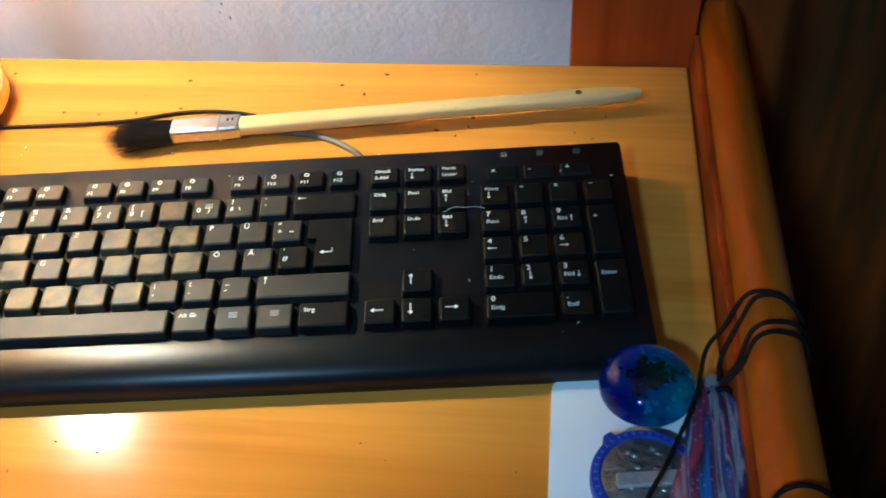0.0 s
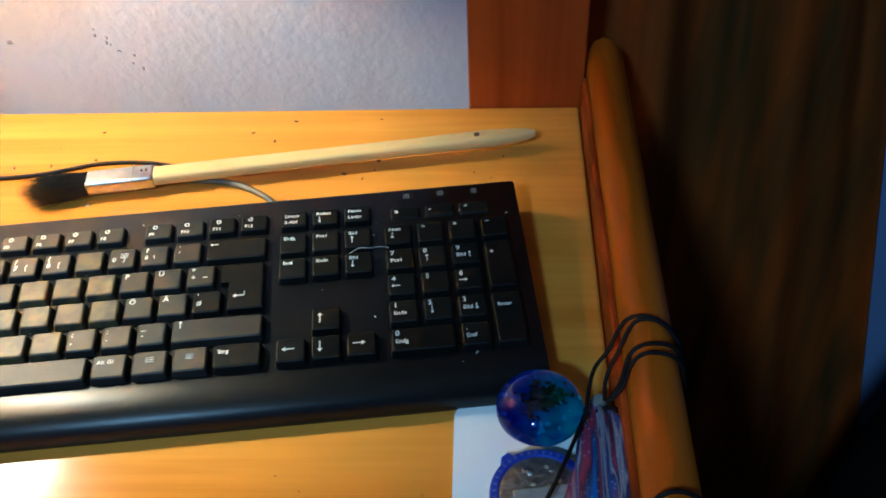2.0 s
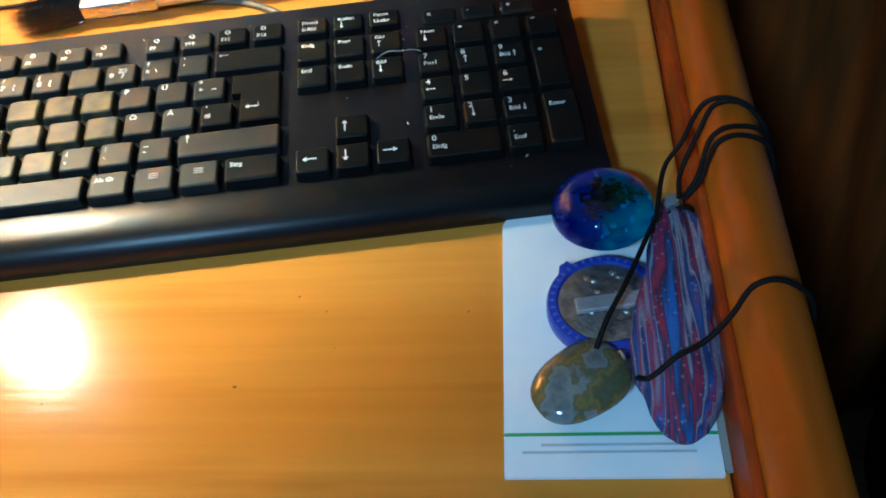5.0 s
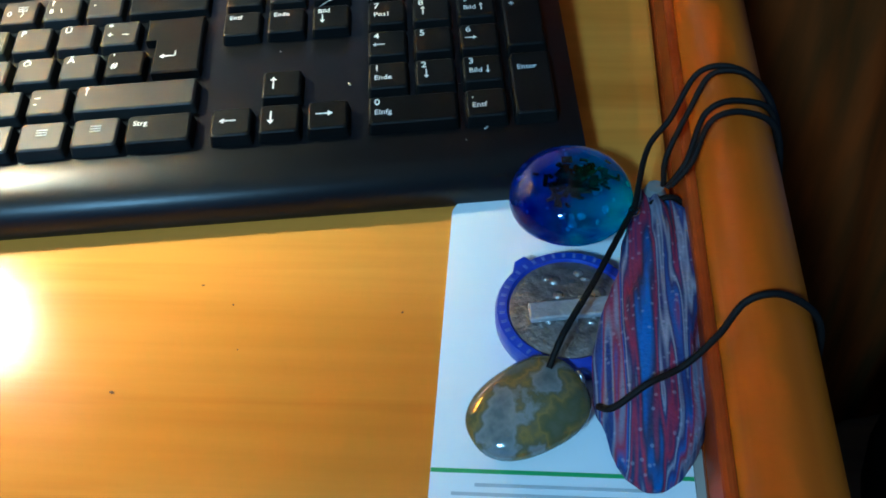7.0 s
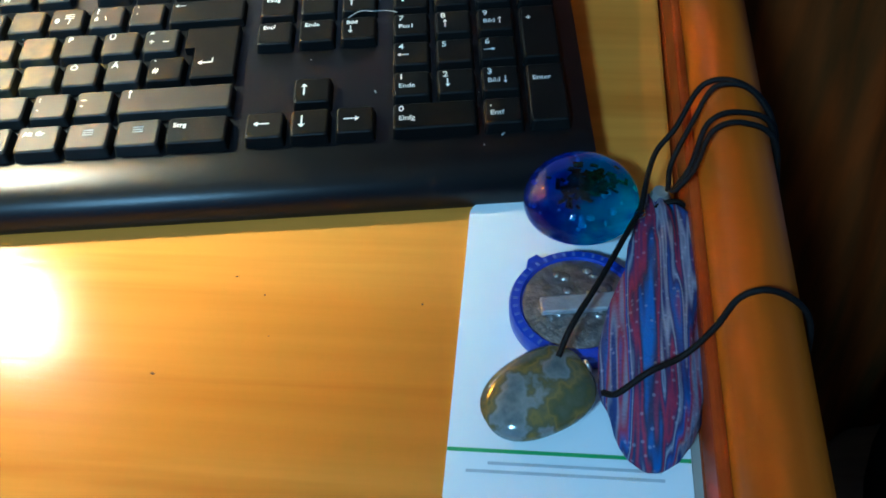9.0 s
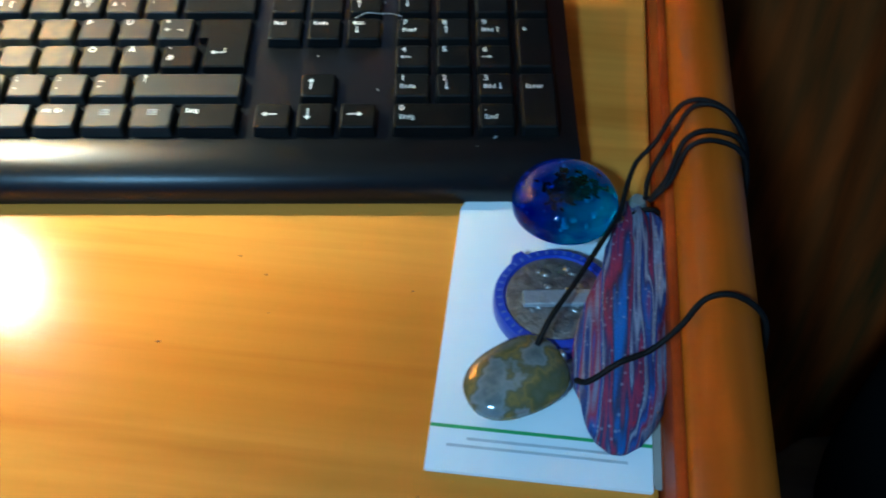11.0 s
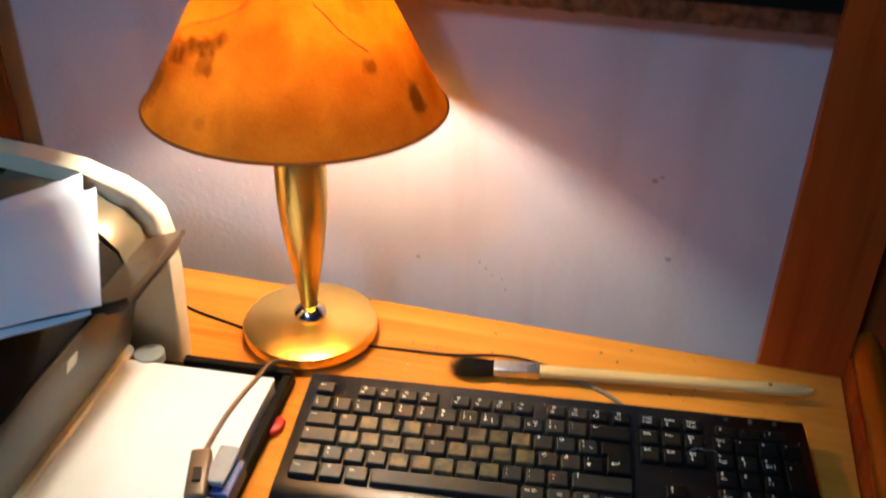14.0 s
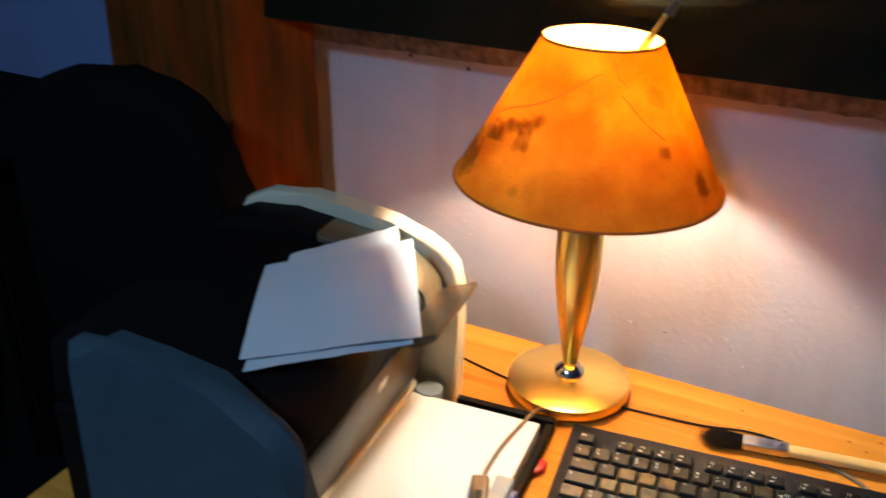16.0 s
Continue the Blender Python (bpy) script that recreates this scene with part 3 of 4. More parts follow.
        if lines and not (name in worn):
            legend(k_ob, x, y, w, d, lines, M["legend_dim"] if faded or name in ("Strg", "Win", "Alt", "Tab", "Caps") else M["legend"], name)
    # lamp signs over the media keys, and a hair caught between two keys
    for k in range(3):
        bx, by = (19.15 + 1.1 * k) * U, 0.1155
        bm = bmesh.new()
        for a0, a1, b0, b1 in ((0, 0.0032, 0, 0.0003), (0, 0.0032, 0.0029, 0.0032), (0, 0.0003, 0.0003, 0.0029), (0.0029, 0.0032, 0.0003, 0.0029), (0.0013, 0.0019, 0.0008, 0.0024)):
            box(bx + a0, bx + a1, by + b0, by + b1, 0.0168 + 0.082 * (by + b0) + 0.0001, 0.0168 + 0.082 * (by + b1) + 0.0002, bm=bm)
        part("lamp_sign", bm, M["legend_dim"], kb)
    part("hair", tube([(0.331, 0.0718, 0.0262), (0.337, 0.0732, 0.0285), (0.343, 0.0725, 0.0285), (0.349, 0.0742, 0.0272), (0.354, 0.0735, 0.0262)], 0.0002, 5, 4), M["lint"], kb, "pale hair caught between keys")
    # the angled return key
    ex, ey = 13.75 * U, 2 * U
    out = [(ex, ey), (ex + 1.25 * U - 0.004, ey), (ex + 1.25 * U - 0.004, ey + 2 * U - 0.005), (ex - 0.25 * U, ey + 2 * U - 0.005), (ex - 0.25 * U, ey + U + 0.001), (ex, ey + U + 0.001)]
    bm = bmesh.new()
    low = [bm.verts.new((p, q, 0.016 + 0.08 * q)) for p, q in out]
    top = [bm.verts.new((p, q, top_height(q) - 0.0006)) for p, q in out]
    cx, cy = ex + 0.0095, ey + 0.019
    cap = [bm.verts.new((p + math.copysign(0.0008, cx - p), q + math.copysign(0.0008, cy - q), top_height(q))) for p, q in out]
    for a, b in ((low, top), (top, cap)):
        for k in range(6):
            bm.faces.new((a[k], a[(k + 1) % 6], b[(k + 1) % 6], b[k]))
    bm.faces.new(cap)
    k_ob = part("key", bm, M["key"], kb)
    legend(k_ob, ex, ey, 1.25 * U - 0.0036, 0.0158, ("<-|",), M["legend"], "Return")
    return kb


def arrow(kind, s, bm):
    """A small arrow of length s along one way."""
    shape = [(-0.5, -0.05), (0.2, -0.05), (0.2, -0.22), (0.5, 0.0), (0.2, 0.22), (0.2, 0.05), (-0.5, 0.05)]
    turn = {">": 0, "^": 90, "<": 180, "v": 270}[kind]
    c, q = math.cos(radians(turn)), math.sin(radians(turn))
    bm.faces.new([bm.verts.new((s * (a * c - b * q), s * (a * q + b * c), 0)) for a, b in shape])


def legend(k_ob, x, y, w, d, lines, material, name):
    bm = bmesh.new()
    n = 0
    for line in lines:
        if line == "":
            n += 1
            continue
        sub = bmesh.new()
        size = 0.0036 if len(line) > 1 and line[0].isalpha() else 0.0047
        px, py = x + 0.0020, y + d - 0.0046 - n * 0.0050
        if name in ("Strg", "Strg_r", "AltGr", "Alt"):
            py -= 0.001
        if line[0] == "A" and len(line) == 2 and line[1] in "<>^v":
            arrow(line[1], 0.0068, sub)
            px, py = x + (0.0042 if line[1] in "^v" else 0.0062), y + d * 0.52
        elif line in ("^", "v", "->", "<-"):
            arrow({"->": ">", "<-": "<"}.get(line, line), 0.005, sub)
            px, py = px + 0.002, py + 0.0015
        elif line == "<-|":
            arrow("<", 0.0065, sub)
            box(0.003, 0.0036, 0, 0.0028, -0.00001, 0.00001, bm=sub)
            px, py = px + 0.004, py - 0.002
        elif line == "->|":
            arrow(">", 0.005, sub)
            px, py = px + 0.003, py + 0.001
        elif line == "o":
            sub.free()
            sub = lathe([(0.0009, 0), (0.0015, 0)], 10)
            px, py = x + w * 0.35, y + d - 0.003
        elif line == "=":
            for r in range(3):
                box(0, 0.0045, r * 0.0013, r * 0.0013 + 0.0006, -0.00001, 0.00001, bm=sub)
            px, py = x + 0.0065, y + 0.007
        elif line[:4] == "Bild" and len(line) == 5:
            words("Bild", 0.0036, bm=sub)
            arrow2 = bmesh.new()
            arrow(line[4], 0.0042, arrow2)
            bmesh.ops.translate(arrow2, verts=arrow2.verts, vec=(0.0076, 0.0013, 0))
            tmp = bpy.data.meshes.new("tmp")
            arrow2.to_mesh(tmp)
            arrow2.free()
            sub.from_mesh(tmp)
            bpy.data.meshes.remove(tmp)
        else:
            words(line, size, bm=sub)
            if name in ("F%d" % q for q in range(1, 13)) or name == "nav":
                bmesh.ops.scale(sub, vec=(0.95, 0.95, 1), verts=sub.verts)
        for v in sub.verts:
            v.co.x += px
            v.co.y += py
            v.co.z = top_height(v.co.y) + 0.00012 - (0.0025 if name == "media" else 0)
        tmp = bpy.data.meshes.new("tmp")
        sub.to_mesh(tmp)
        sub.free()
        bm.from_mesh(tmp)
        bpy.data.meshes.remove(tmp)
        n += 1
    part("print", bm, material, k_ob)


build_keyboard()


# ---- brush and cables behind the keyboard ----
def build_brush():
    b = thing("paint_brush", "flat paint brush with pale wooden handle and black bristles", "brush", pose(0.1325, 0.1935, DESK + 0.005, 0, -0.5, 8.7))
    rows = [(0.044, 0.0066, 0.0088), (0.06, 0.0067, 0.0088), (0.10, 0.0065, 0.0088), (0.16, 0.006, 0.0086), (0.22, 0.0056, 0.0084), (0.252, 0.0063, 0.0085), (0.273, 0.0064, 0.008), (0.288, 0.0054, 0.0074), (0.297, 0.0036, 0.0064), (0.303, 0.0013, 0.0052)]
    bm = bmesh.new()
    rings = []
    for x, hw, h in rows:
        ring = []
        for k in range(16):
            a = 2 * math.pi * k / 16
            c, s = math.cos(a), math.sin(a)
            ring.append(bm.verts.new((x, hw * math.copysign(abs(c) ** 0.55, c), 0.0052 + h / 2 * math.copysign(abs(s) ** 0.55, s))))
        rings.append(ring)
    for p, q in zip(rings, rings[1:]):
        for k in range(16):
            bm.faces.new((p[k], p[(k + 1) % 16], q[(k + 1) % 16], q[k]))
    bm.faces.new(rings[0])
    bm.faces.new(rings[-1])
    h = part("handle", bm, M["handle"], b, "pale bare wood handle", smooth=50)
    part("hanging_hole", lathe([(0, 0.0096), (0.0021, 0.0096), (0.0021, 0.0093), (0, 0.0093)], 16, centre=(0.263, 0.0005, 0)), M["hole"], h)
    f = part("ferrule", box(0.0, 0.0455, -0.0076, 0.0076, 0.0, 0.0104, 0.0022, 3), M["tin"], b, "dull tin ferrule", smooth=40)
    for x in (0.0375, 0.0405):
        part("rivet", lathe([(0, 0.0012), (0.0008, 0.0009), (0.0012, 0)], 10, centre=(x, 0.001, 0.0103)), M["chrome"], f)
    part("crimp", box(0.031, 0.0322, -0.0078, 0.0078, -0.0002, 0.0107, 0.0005), M["tin"], f)
    rnd = random.Random(4)
    bm = bmesh.new()
    core = lathe([(0.0, 0.0), (0.006, 0.0), (0.0072, 0.012), (0.0075, 0.024), (0.005, 0.033), (0.0, 0.036)], 20, bm)
    for v in bm.verts:
        x, y, z = v.co
        v.co = (-z + 0.0, y * 1.15, 0.005 + x * 0.55)
    for k in range(800):
        y0, z0 = rnd.uniform(-0.007, 0.007), rnd.uniform(0.0005, 0.0098)
        ln = rnd.uniform(0.03, 0.049) * (1 - 0.2 * (abs(y0) / 0.007) ** 2)
        y1, z1 = y0 * rnd.uniform(1.1, 1.75) + rnd.gauss(0, 0.0016) - 0.0015, max(-0.003, 0.005 + (z0 - 0.005) * 1.5 + rnd.gauss(0, 0.0008) - 0.001)
        r = 0.00022
        base = [bm.verts.new((0.001, y0 + r * math.cos(a), z0 + r * math.sin(a))) for a in (0, 2.1, 4.2)]
        mid = [bm.verts.new((-ln * 0.55, y0 + (y1 - y0) * 0.45 + r * math.cos(a), z0 + (z1 - z0) * 0.45 + r * math.sin(a))) for a in (0, 2.1, 4.2)]
        tip = bm.verts.new((-ln, y1, z1))
        for i in range(3):
            j = (i + 1) % 3
            bm.faces.new((base[i], base[j], mid[j], mid[i]))
            bm.faces.new((mid[i], mid[j], tip))
    part("bristles", bm, M["bristle"], b, "black splayed bristles")


build_brush()


def cable(name, label, points, radius, material, category="cable", parent=None):
    bm = tube(points, radius)
    return tagged(part(name, bm, material, smooth=60), label, category)


cable("keyboard_cable", "thin grey cable running from the keyboard under the brush",
      [(0.275, 0.158, DESK + 0.008), (0.265, 0.1715, DESK + 0.006), (0.252, 0.188, DESK + 0.0026), (0.232, 0.2, DESK + 0.0022), (0.212, 0.2045, DESK + 0.0022), (0.17, 0.207, DESK + 0.0022), (0.135, 0.2105, DESK + 0.0022)], 0.002, M["cable_grey"])
cable("lamp_cable", "thin dark mains cable lying behind the lamp",
      [(0.2, 0.216, DESK + 0.0016), (0.165, 0.225, DESK + 0.0016), (0.13, 0.2245, DESK + 0.0016), (0.09, 0.2135, DESK + 0.0016), (0.05, 0.2085, DESK + 0.0016), (0.0, 0.204, DESK + 0.0016), (-0.012, 0.204, DESK + 0.0014)], 0.0014, M["cable_black"])
cable("power_cable", "dark cable from the lamp to behind the printer",
      [(-0.12, 0.193, DESK + 0.0016), (-0.15, 0.2, DESK + 0.0016), (-0.19, 0.209, DESK + 0.0016), (-0.24, 0.224, DESK + 0.0016), (-0.32, 0.235, DESK + 0.0016)], 0.0014, M["cable_black"])


# ---- the card and the trinkets by the rail ----
def build_card():
    c = thing("card", "white printed card with rounded corners lying on the desk", "card", pose(0.4228, -0.043, DESK, 0, 0, 0.3))
    part("sheet", prism(round_rect(-0.0398, 0.0398, -0.065, 0.065, (0.0005, 0.0005, 0.007, 0.007)), 0.0003, 0.0022, 0.0004), M["card"], c)
    part("sleeve_edge", prism(round_rect(0.0401, 0.0462, -0.063, -0.032, 0.0015), 0.0003, 0.0014), M["sleeve"], c, "clear plastic edge")
    part("green_line", box(-0.0397, 0.0397, -0.0482, -0.0468, 0.00222, 0.00232), M["green"], c)
    for y, x0, x1 in ((-0.0525, -0.026, 0.030), (-0.0555, -0.033, 0.031)):
        part("line_of_print", box(x0, x1, y, y + 0.0011, 0.00222, 0.00232), M["print_grey"], c)
    part("line_of_print", box(-0.026, -0.012, -0.028, -0.0255, 0.00222, 0.00232), M["print_grey"], c)


M["sleeve"] = mat("frosted_plastic", (0.36, 0.34, 0.3), 0.4, scale=60)
build_card()


def build_badge():
    b = thing("souvenir_badge", "round blue enamel souvenir badge with a pewter relief", "badge", pose(0.4255, -0.0345, DESK + 0.0025, 0, 0, -6))
    part("disc", lathe([(0, 0), (0.0235, 0), (0.0245, 0.002), (0.0245, 0.007), (0.0238, 0.0085), (0.0205, 0.009), (0.0199, 0.0078), (0, 0.0078)], 64), M["blue_ring"], b, "blue enamel disc", smooth=30)
    part("corner_tab", prism([(-0.0205, 0.0125), (-0.0125, 0.0185), (-0.0175, 0.0215), (-0.0205, 0.0185)], 0.001, 0.007, 0.0006), M["blue_ring"], b)
    rnd = random.Random(8)
    rel = part("relief", lathe([(0, 0.0104), (0.009, 0.0099), (0.016, 0.0092), (0.0197, 0.0082), (0.0197, 0.0079), (0, 0.0079)], 40), M["pewter"], b, "pewter relief", smooth=60)
    for k in range(13):
        a, r = rnd.uniform(0, 6.28), rnd.uniform(0.004, 0.0145)
        s = rnd.uniform(0.0016, 0.0034)
        bm = bmesh.new()
        bmesh.ops.create_icosphere(bm, subdivisions=2, radius=s, matrix=Matrix.Translation((r * math.cos(a), r * math.sin(a), 0.0096)) @ Matrix.Diagonal((1, rnd.uniform(0.5, 1), 0.5, 1)))
        part("boss", bm, M["pewter"], rel, smooth=60)
    bar = box(-0.0135, 0.0155, -0.0062, 0.0012, 0.0098, 0.0122, 0.0008)
    bmesh.ops.rotate(bar, verts=bar.verts, cent=(0, 0, 0), matrix=Matrix.Rotation(radians(14), 3, "Z"))
    part("banner", bar, M["banner"], rel, "pale raised banner")
    for k in range(22):
        a = radians(62 + k * 9.4)
        letter = box(-0.0005, 0.0005, -0.0009, 0.0009, 0.0, 0.0003)
        part("mark", letter, M["ring_print"], b, m=Matrix.Translation((0.0221 * math.cos(a), 0.0221 * math.sin(a), 0.0087)) @ Matrix.Rotation(a - math.pi / 2, 4, "Z"))


M["banner"] = mat("pale_pewter", (0.55, 0.57, 0.6), 0.35, 0.6, second=(0.42, 0.44, 0.47), scale=150, bump=0.5, bump_scale=300)
M["ring_print"] = mat("pale_blue_print", (0.12, 0.16, 0.45), 0.4, scale=100)
build_badge()


def glass_material():
    m = mat("blue_glass", (0.02, 0.06, 0.7), 0.02, second=(0.04, 0.68, 0.85), scale=34, amount=0.3, spec=0.6, detail=2)
    nt = m.node_tree
    b = nt.nodes["Principled BSDF"]
    b.inputs["Transmission Weight"].default_value, b.inputs["IOR"].default_value = 1.0, 1.4
    tc = nt.nodes.new("ShaderNodeTexCoord")
    sep = nt.nodes.new("ShaderNodeSeparateXYZ")
    nt.links.new(tc.outputs["Object"], sep.inputs[0])
    add = nt.nodes.new("ShaderNodeMath")
    add.operation = "MULTIPLY_ADD"
    add.inputs[1].default_value = 20.0
    ramp = nt.nodes["Color Ramp"]
    noise_out = nt.nodes["Noise Texture"].outputs["Fac"]
    nt.links.new(sep.outputs[0], add.inputs[0])
    nt.links.new(noise_out, add.inputs[2])
    nt.links.new(add.outputs[0], ramp.inputs[0])
    return m


def build_glass():
    g = thing("glass_pendant", "domed blue glass pendant with dark gold inlay", "pendant", pose(0.4265, 0.0085, DESK + 0.0148, -2.5, 0, 0))
    r = 0.0221
    prof = [(0, 0.0), (r * 0.9, 0.0), (r * 0.985, 0.0015), (r, 0.0035)] + [(r * math.cos(radians(a)), 0.0035 + 0.0155 * math.sin(radians(a))) for a in range(10, 91, 10)]
    prof[-1] = (0, prof[-1][1])
    part("glass_dome", lathe(prof, 64), M["glass"], g, "clear deep blue and turquoise glass", smooth=50)
    rnd = random.Random(5)
    bm = bmesh.new()
    for k in range(80):
        c = Vector((rnd.gauss(0.001, 0.0052), rnd.gauss(0.001, 0.0044), 0.0065 + rnd.uniform(0, 0.0035)))
        a, ln = rnd.uniform(0, 3.14), rnd.uniform(0.0008, 0.0024)
        d, w = Vector((math.cos(a), math.sin(a), rnd.uniform(-0.2, 0.2))) * ln, Vector((-math.sin(a), math.cos(a), 0.3)) * rnd.uniform(0.0004, 0.0012)
        low = [bm.verts.new(c - d - w), bm.verts.new(c + d - w), bm.verts.new(c + d + w), bm.verts.new(c - d + w)]
        top = [bm.verts.new(v.co + Vector((0, 0, 0.0004))) for v in low]
        bm.faces.new(low), bm.faces.new(top)
        for i in range(4):
            bm.faces.new((low[i], low[(i + 1) % 4], top[(i + 1) % 4], top[i]))
    part("inlay", bm, M["inlay"], g, "dark gold flakes set in the glass")
    # light glints of the glass, made as small pale turquoise specks
    bm = bmesh.new()
    for k in range(26):
        a, q = rnd.uniform(0, 6.283), r * rnd.uniform(0.3, 0.8)
        m = Matrix.Translation((q * math.cos(a), q * math.sin(a), rnd.uniform(0.002, 0.005))) @ Matrix.Diagonal((rnd.uniform(0.6, 1.4), rnd.uniform(0.6, 1.4), 0.5, 1))
        bmesh.ops.create_icosphere(bm, subdivisions=1, radius=rnd.uniform(0.0006, 0.0014), matrix=m)
    part("glint", bm, M["glint"], g, "pale turquoise specks modelled as glints of the glass")
    part("backing", lathe([(0, 0.0004), (r * 0.86, 0.0004), (r * 0.86, 0.0012), (0, 0.0012)], 48), M["foil"], g)
    ring = [(0.0212 + 0.0022 * math.cos(a), -0.008 + 0.0022 * math.sin(a), 0.005) for a in [i * math.pi / 6 for i in range(13)]]
    part("ring", tube(ring, 0.0006, 6, 2), M["chrome"], g, smooth=60)


M["glass"] = glass_material()
M["glint"] = mat("turquoise_glint", (0.1, 0.75, 0.85), 0.15, 0.3, second=(0.3, 0.5, 0.9), scale=300)
M["inlay"] = mat("dark_gold_flakes", (0.05, 0.045, 0.012), 0.22, 0.9, second=(0.5, 0.45, 0.2), scale=900, amount=0.3)
M["foil"] = mat("blue_foil", (0.008, 0.05, 0.42), 0.2, 0.5, second=(0.03, 0.6, 0.75), scale=120, amount=0.4, bump=0.8, bump_scale=250)
build_glass()


def build_stone():
    s = bmesh.new()
    bmesh.ops.create_uvsphere(s, u_segments=40, v_segments=24, radius=1)
    for v in s.verts:
        x, y, z = v.co
        w = 1.0 + 0.1 * x - 0.06 * x * x
        q = 1 / (abs(x) ** 2.6 + abs(y) ** 2.6 + 1e-9) ** (1 / 2.6) * math.hypot(x, y) if math.hypot(x, y) > 1e-6 else 1
        v.co = (x * q * 0.0198, y * q * 0.0148 * w, z * 0.0066)
    t = thing("stone_pendant", "polished grey and ochre stone pendant on a cord", "pendant", pose(0.4125, -0.0735, DESK + 0.0112, 6, -4, 33))
    part("polished_stone", s, M["stone"], t, smooth=80)
    part("bail", tube([(0.0195, 0.002 * math.cos(a), 0.003 * math.sin(a)) for a in [i * math.pi / 5 for i in range(11)]], 0.0007, 6, 2), M["tin"], t, smooth=60)


ramp = M["stone"].node_tree.nodes["Color Ramp"].color_ramp
ramp.elements[0].position, ramp.elements[0].color = 0.36, (0.1, 0.115, 0.11, 1)
ramp.elements[1].position, ramp.elements[1].color = 0.66, (0.1, 0.1, 0.06, 1)
for pos, col in ((0.45, (0.2, 0.2, 0.19)), (0.49, (0.11, 0.1, 0.05)), (0.535, (0.2, 0.14, 0.04)), (0.57, (0.12, 0.1, 0.035)), (0.61, (0.085, 0.085, 0.04))):
    ramp.elements.new(pos).color = (*col, 1)
M["stone"].node_tree.nodes["Noise Texture"].inputs["Detail"].default_value = 5
build_stone()


def pouch_material():
    m = mat("paisley_cloth", (0.05, 0.07, 0.22), 0.75, scale=30, bump=0.4, bump_scale=900)
    nt = m.node_tree
    b = nt.nodes["Principled BSDF"]
    tc = nt.nodes.new("ShaderNodeTexCoord")
    mp = nt.nodes.new("ShaderNodeMapping")
    mp.inputs["Scale"].default_value, mp.inputs["Rotation"].default_value = (1, 0.06, 0.22), (0, 0, radians(-12))
    wv = nt.nodes.new("ShaderNodeTexNoise")
    wv.inputs["Scale"].default_value, wv.inputs["Detail"].default_value, wv.inputs["Distortion"].default_value = 130, 2.0, 0.0
    nt.links.new(tc.outputs["Object"], mp.inputs[0])
    nt.links.new(mp.outputs[0], wv.inputs["Vector"])
    r = nt.nodes.new("ShaderNodeValToRGB")
    stops = [(0.0, (0.01, 0.02, 0.1)), (0.34, (0.014, 0.1, 0.36)), (0.4, (0.01, 0.015, 0.06)), (0.445, (0.22, 0.012, 0.05)), (0.475, (0.012, 0.018, 0.08)), (0.5, (0.22, 0.23, 0.3)), (0.525, (0.02, 0.02, 0.1)), (0.56, (0.016, 0.07, 0.26)), (0.6, (0.2, 0.012, 0.045)), (0.64, (0.16, 0.18, 0.26)), (0.67, (0.012, 0.03, 0.14))]
    el = r.color_ramp.elements
    el[0].position, el[0].color = 0.0, (*stops[0][1], 1)
    el[1].position, el[1].color = stops[1][0], (*stops[1][1], 1)
    for p, c in stops[2:]:
        e = el.new(p)
        e.color = (*c, 1)
    nt.links.new(wv.outputs["Fac"], r.inputs[0])
    vo = nt.nodes.new("ShaderNodeTexVoronoi")
    vo.inputs["Scale"].default_value = 320
    nt.links.new(tc.outputs["Object"], vo.inputs["Vector"])
    dots = nt.nodes.new("ShaderNodeValToRGB")
    dots.color_ramp.elements[0].position, dots.color_ramp.elements[1].position = 0.16, 0.24
    dots.color_ramp.elements[0].color, dots.color_ramp.elements[1].color = (1, 1, 1, 1), (0, 0, 0, 1)
    nt.links.new(vo.outputs["Distance"], dots.inputs[0])
    mx = nt.nodes.new("ShaderNodeMixRGB")
    mx.inputs[2].default_value = (0.5, 0.5, 0.6, 1)
    sc = nt.nodes.new("ShaderNodeMath")
    sc.operation = "MULTIPLY"
    sc.inputs[1].default_value = 0.2
    nt.links.new(dots.outputs[0], sc.inputs[0])
    nt.links.new(sc.outputs[0], mx.inputs[0])
    nt.links.new(r.outputs[0], mx.inputs[1])
    nt.links.new(mx.outputs[0], b.inputs["Base Color"])
    return m


M["pouch"] = pouch_material()


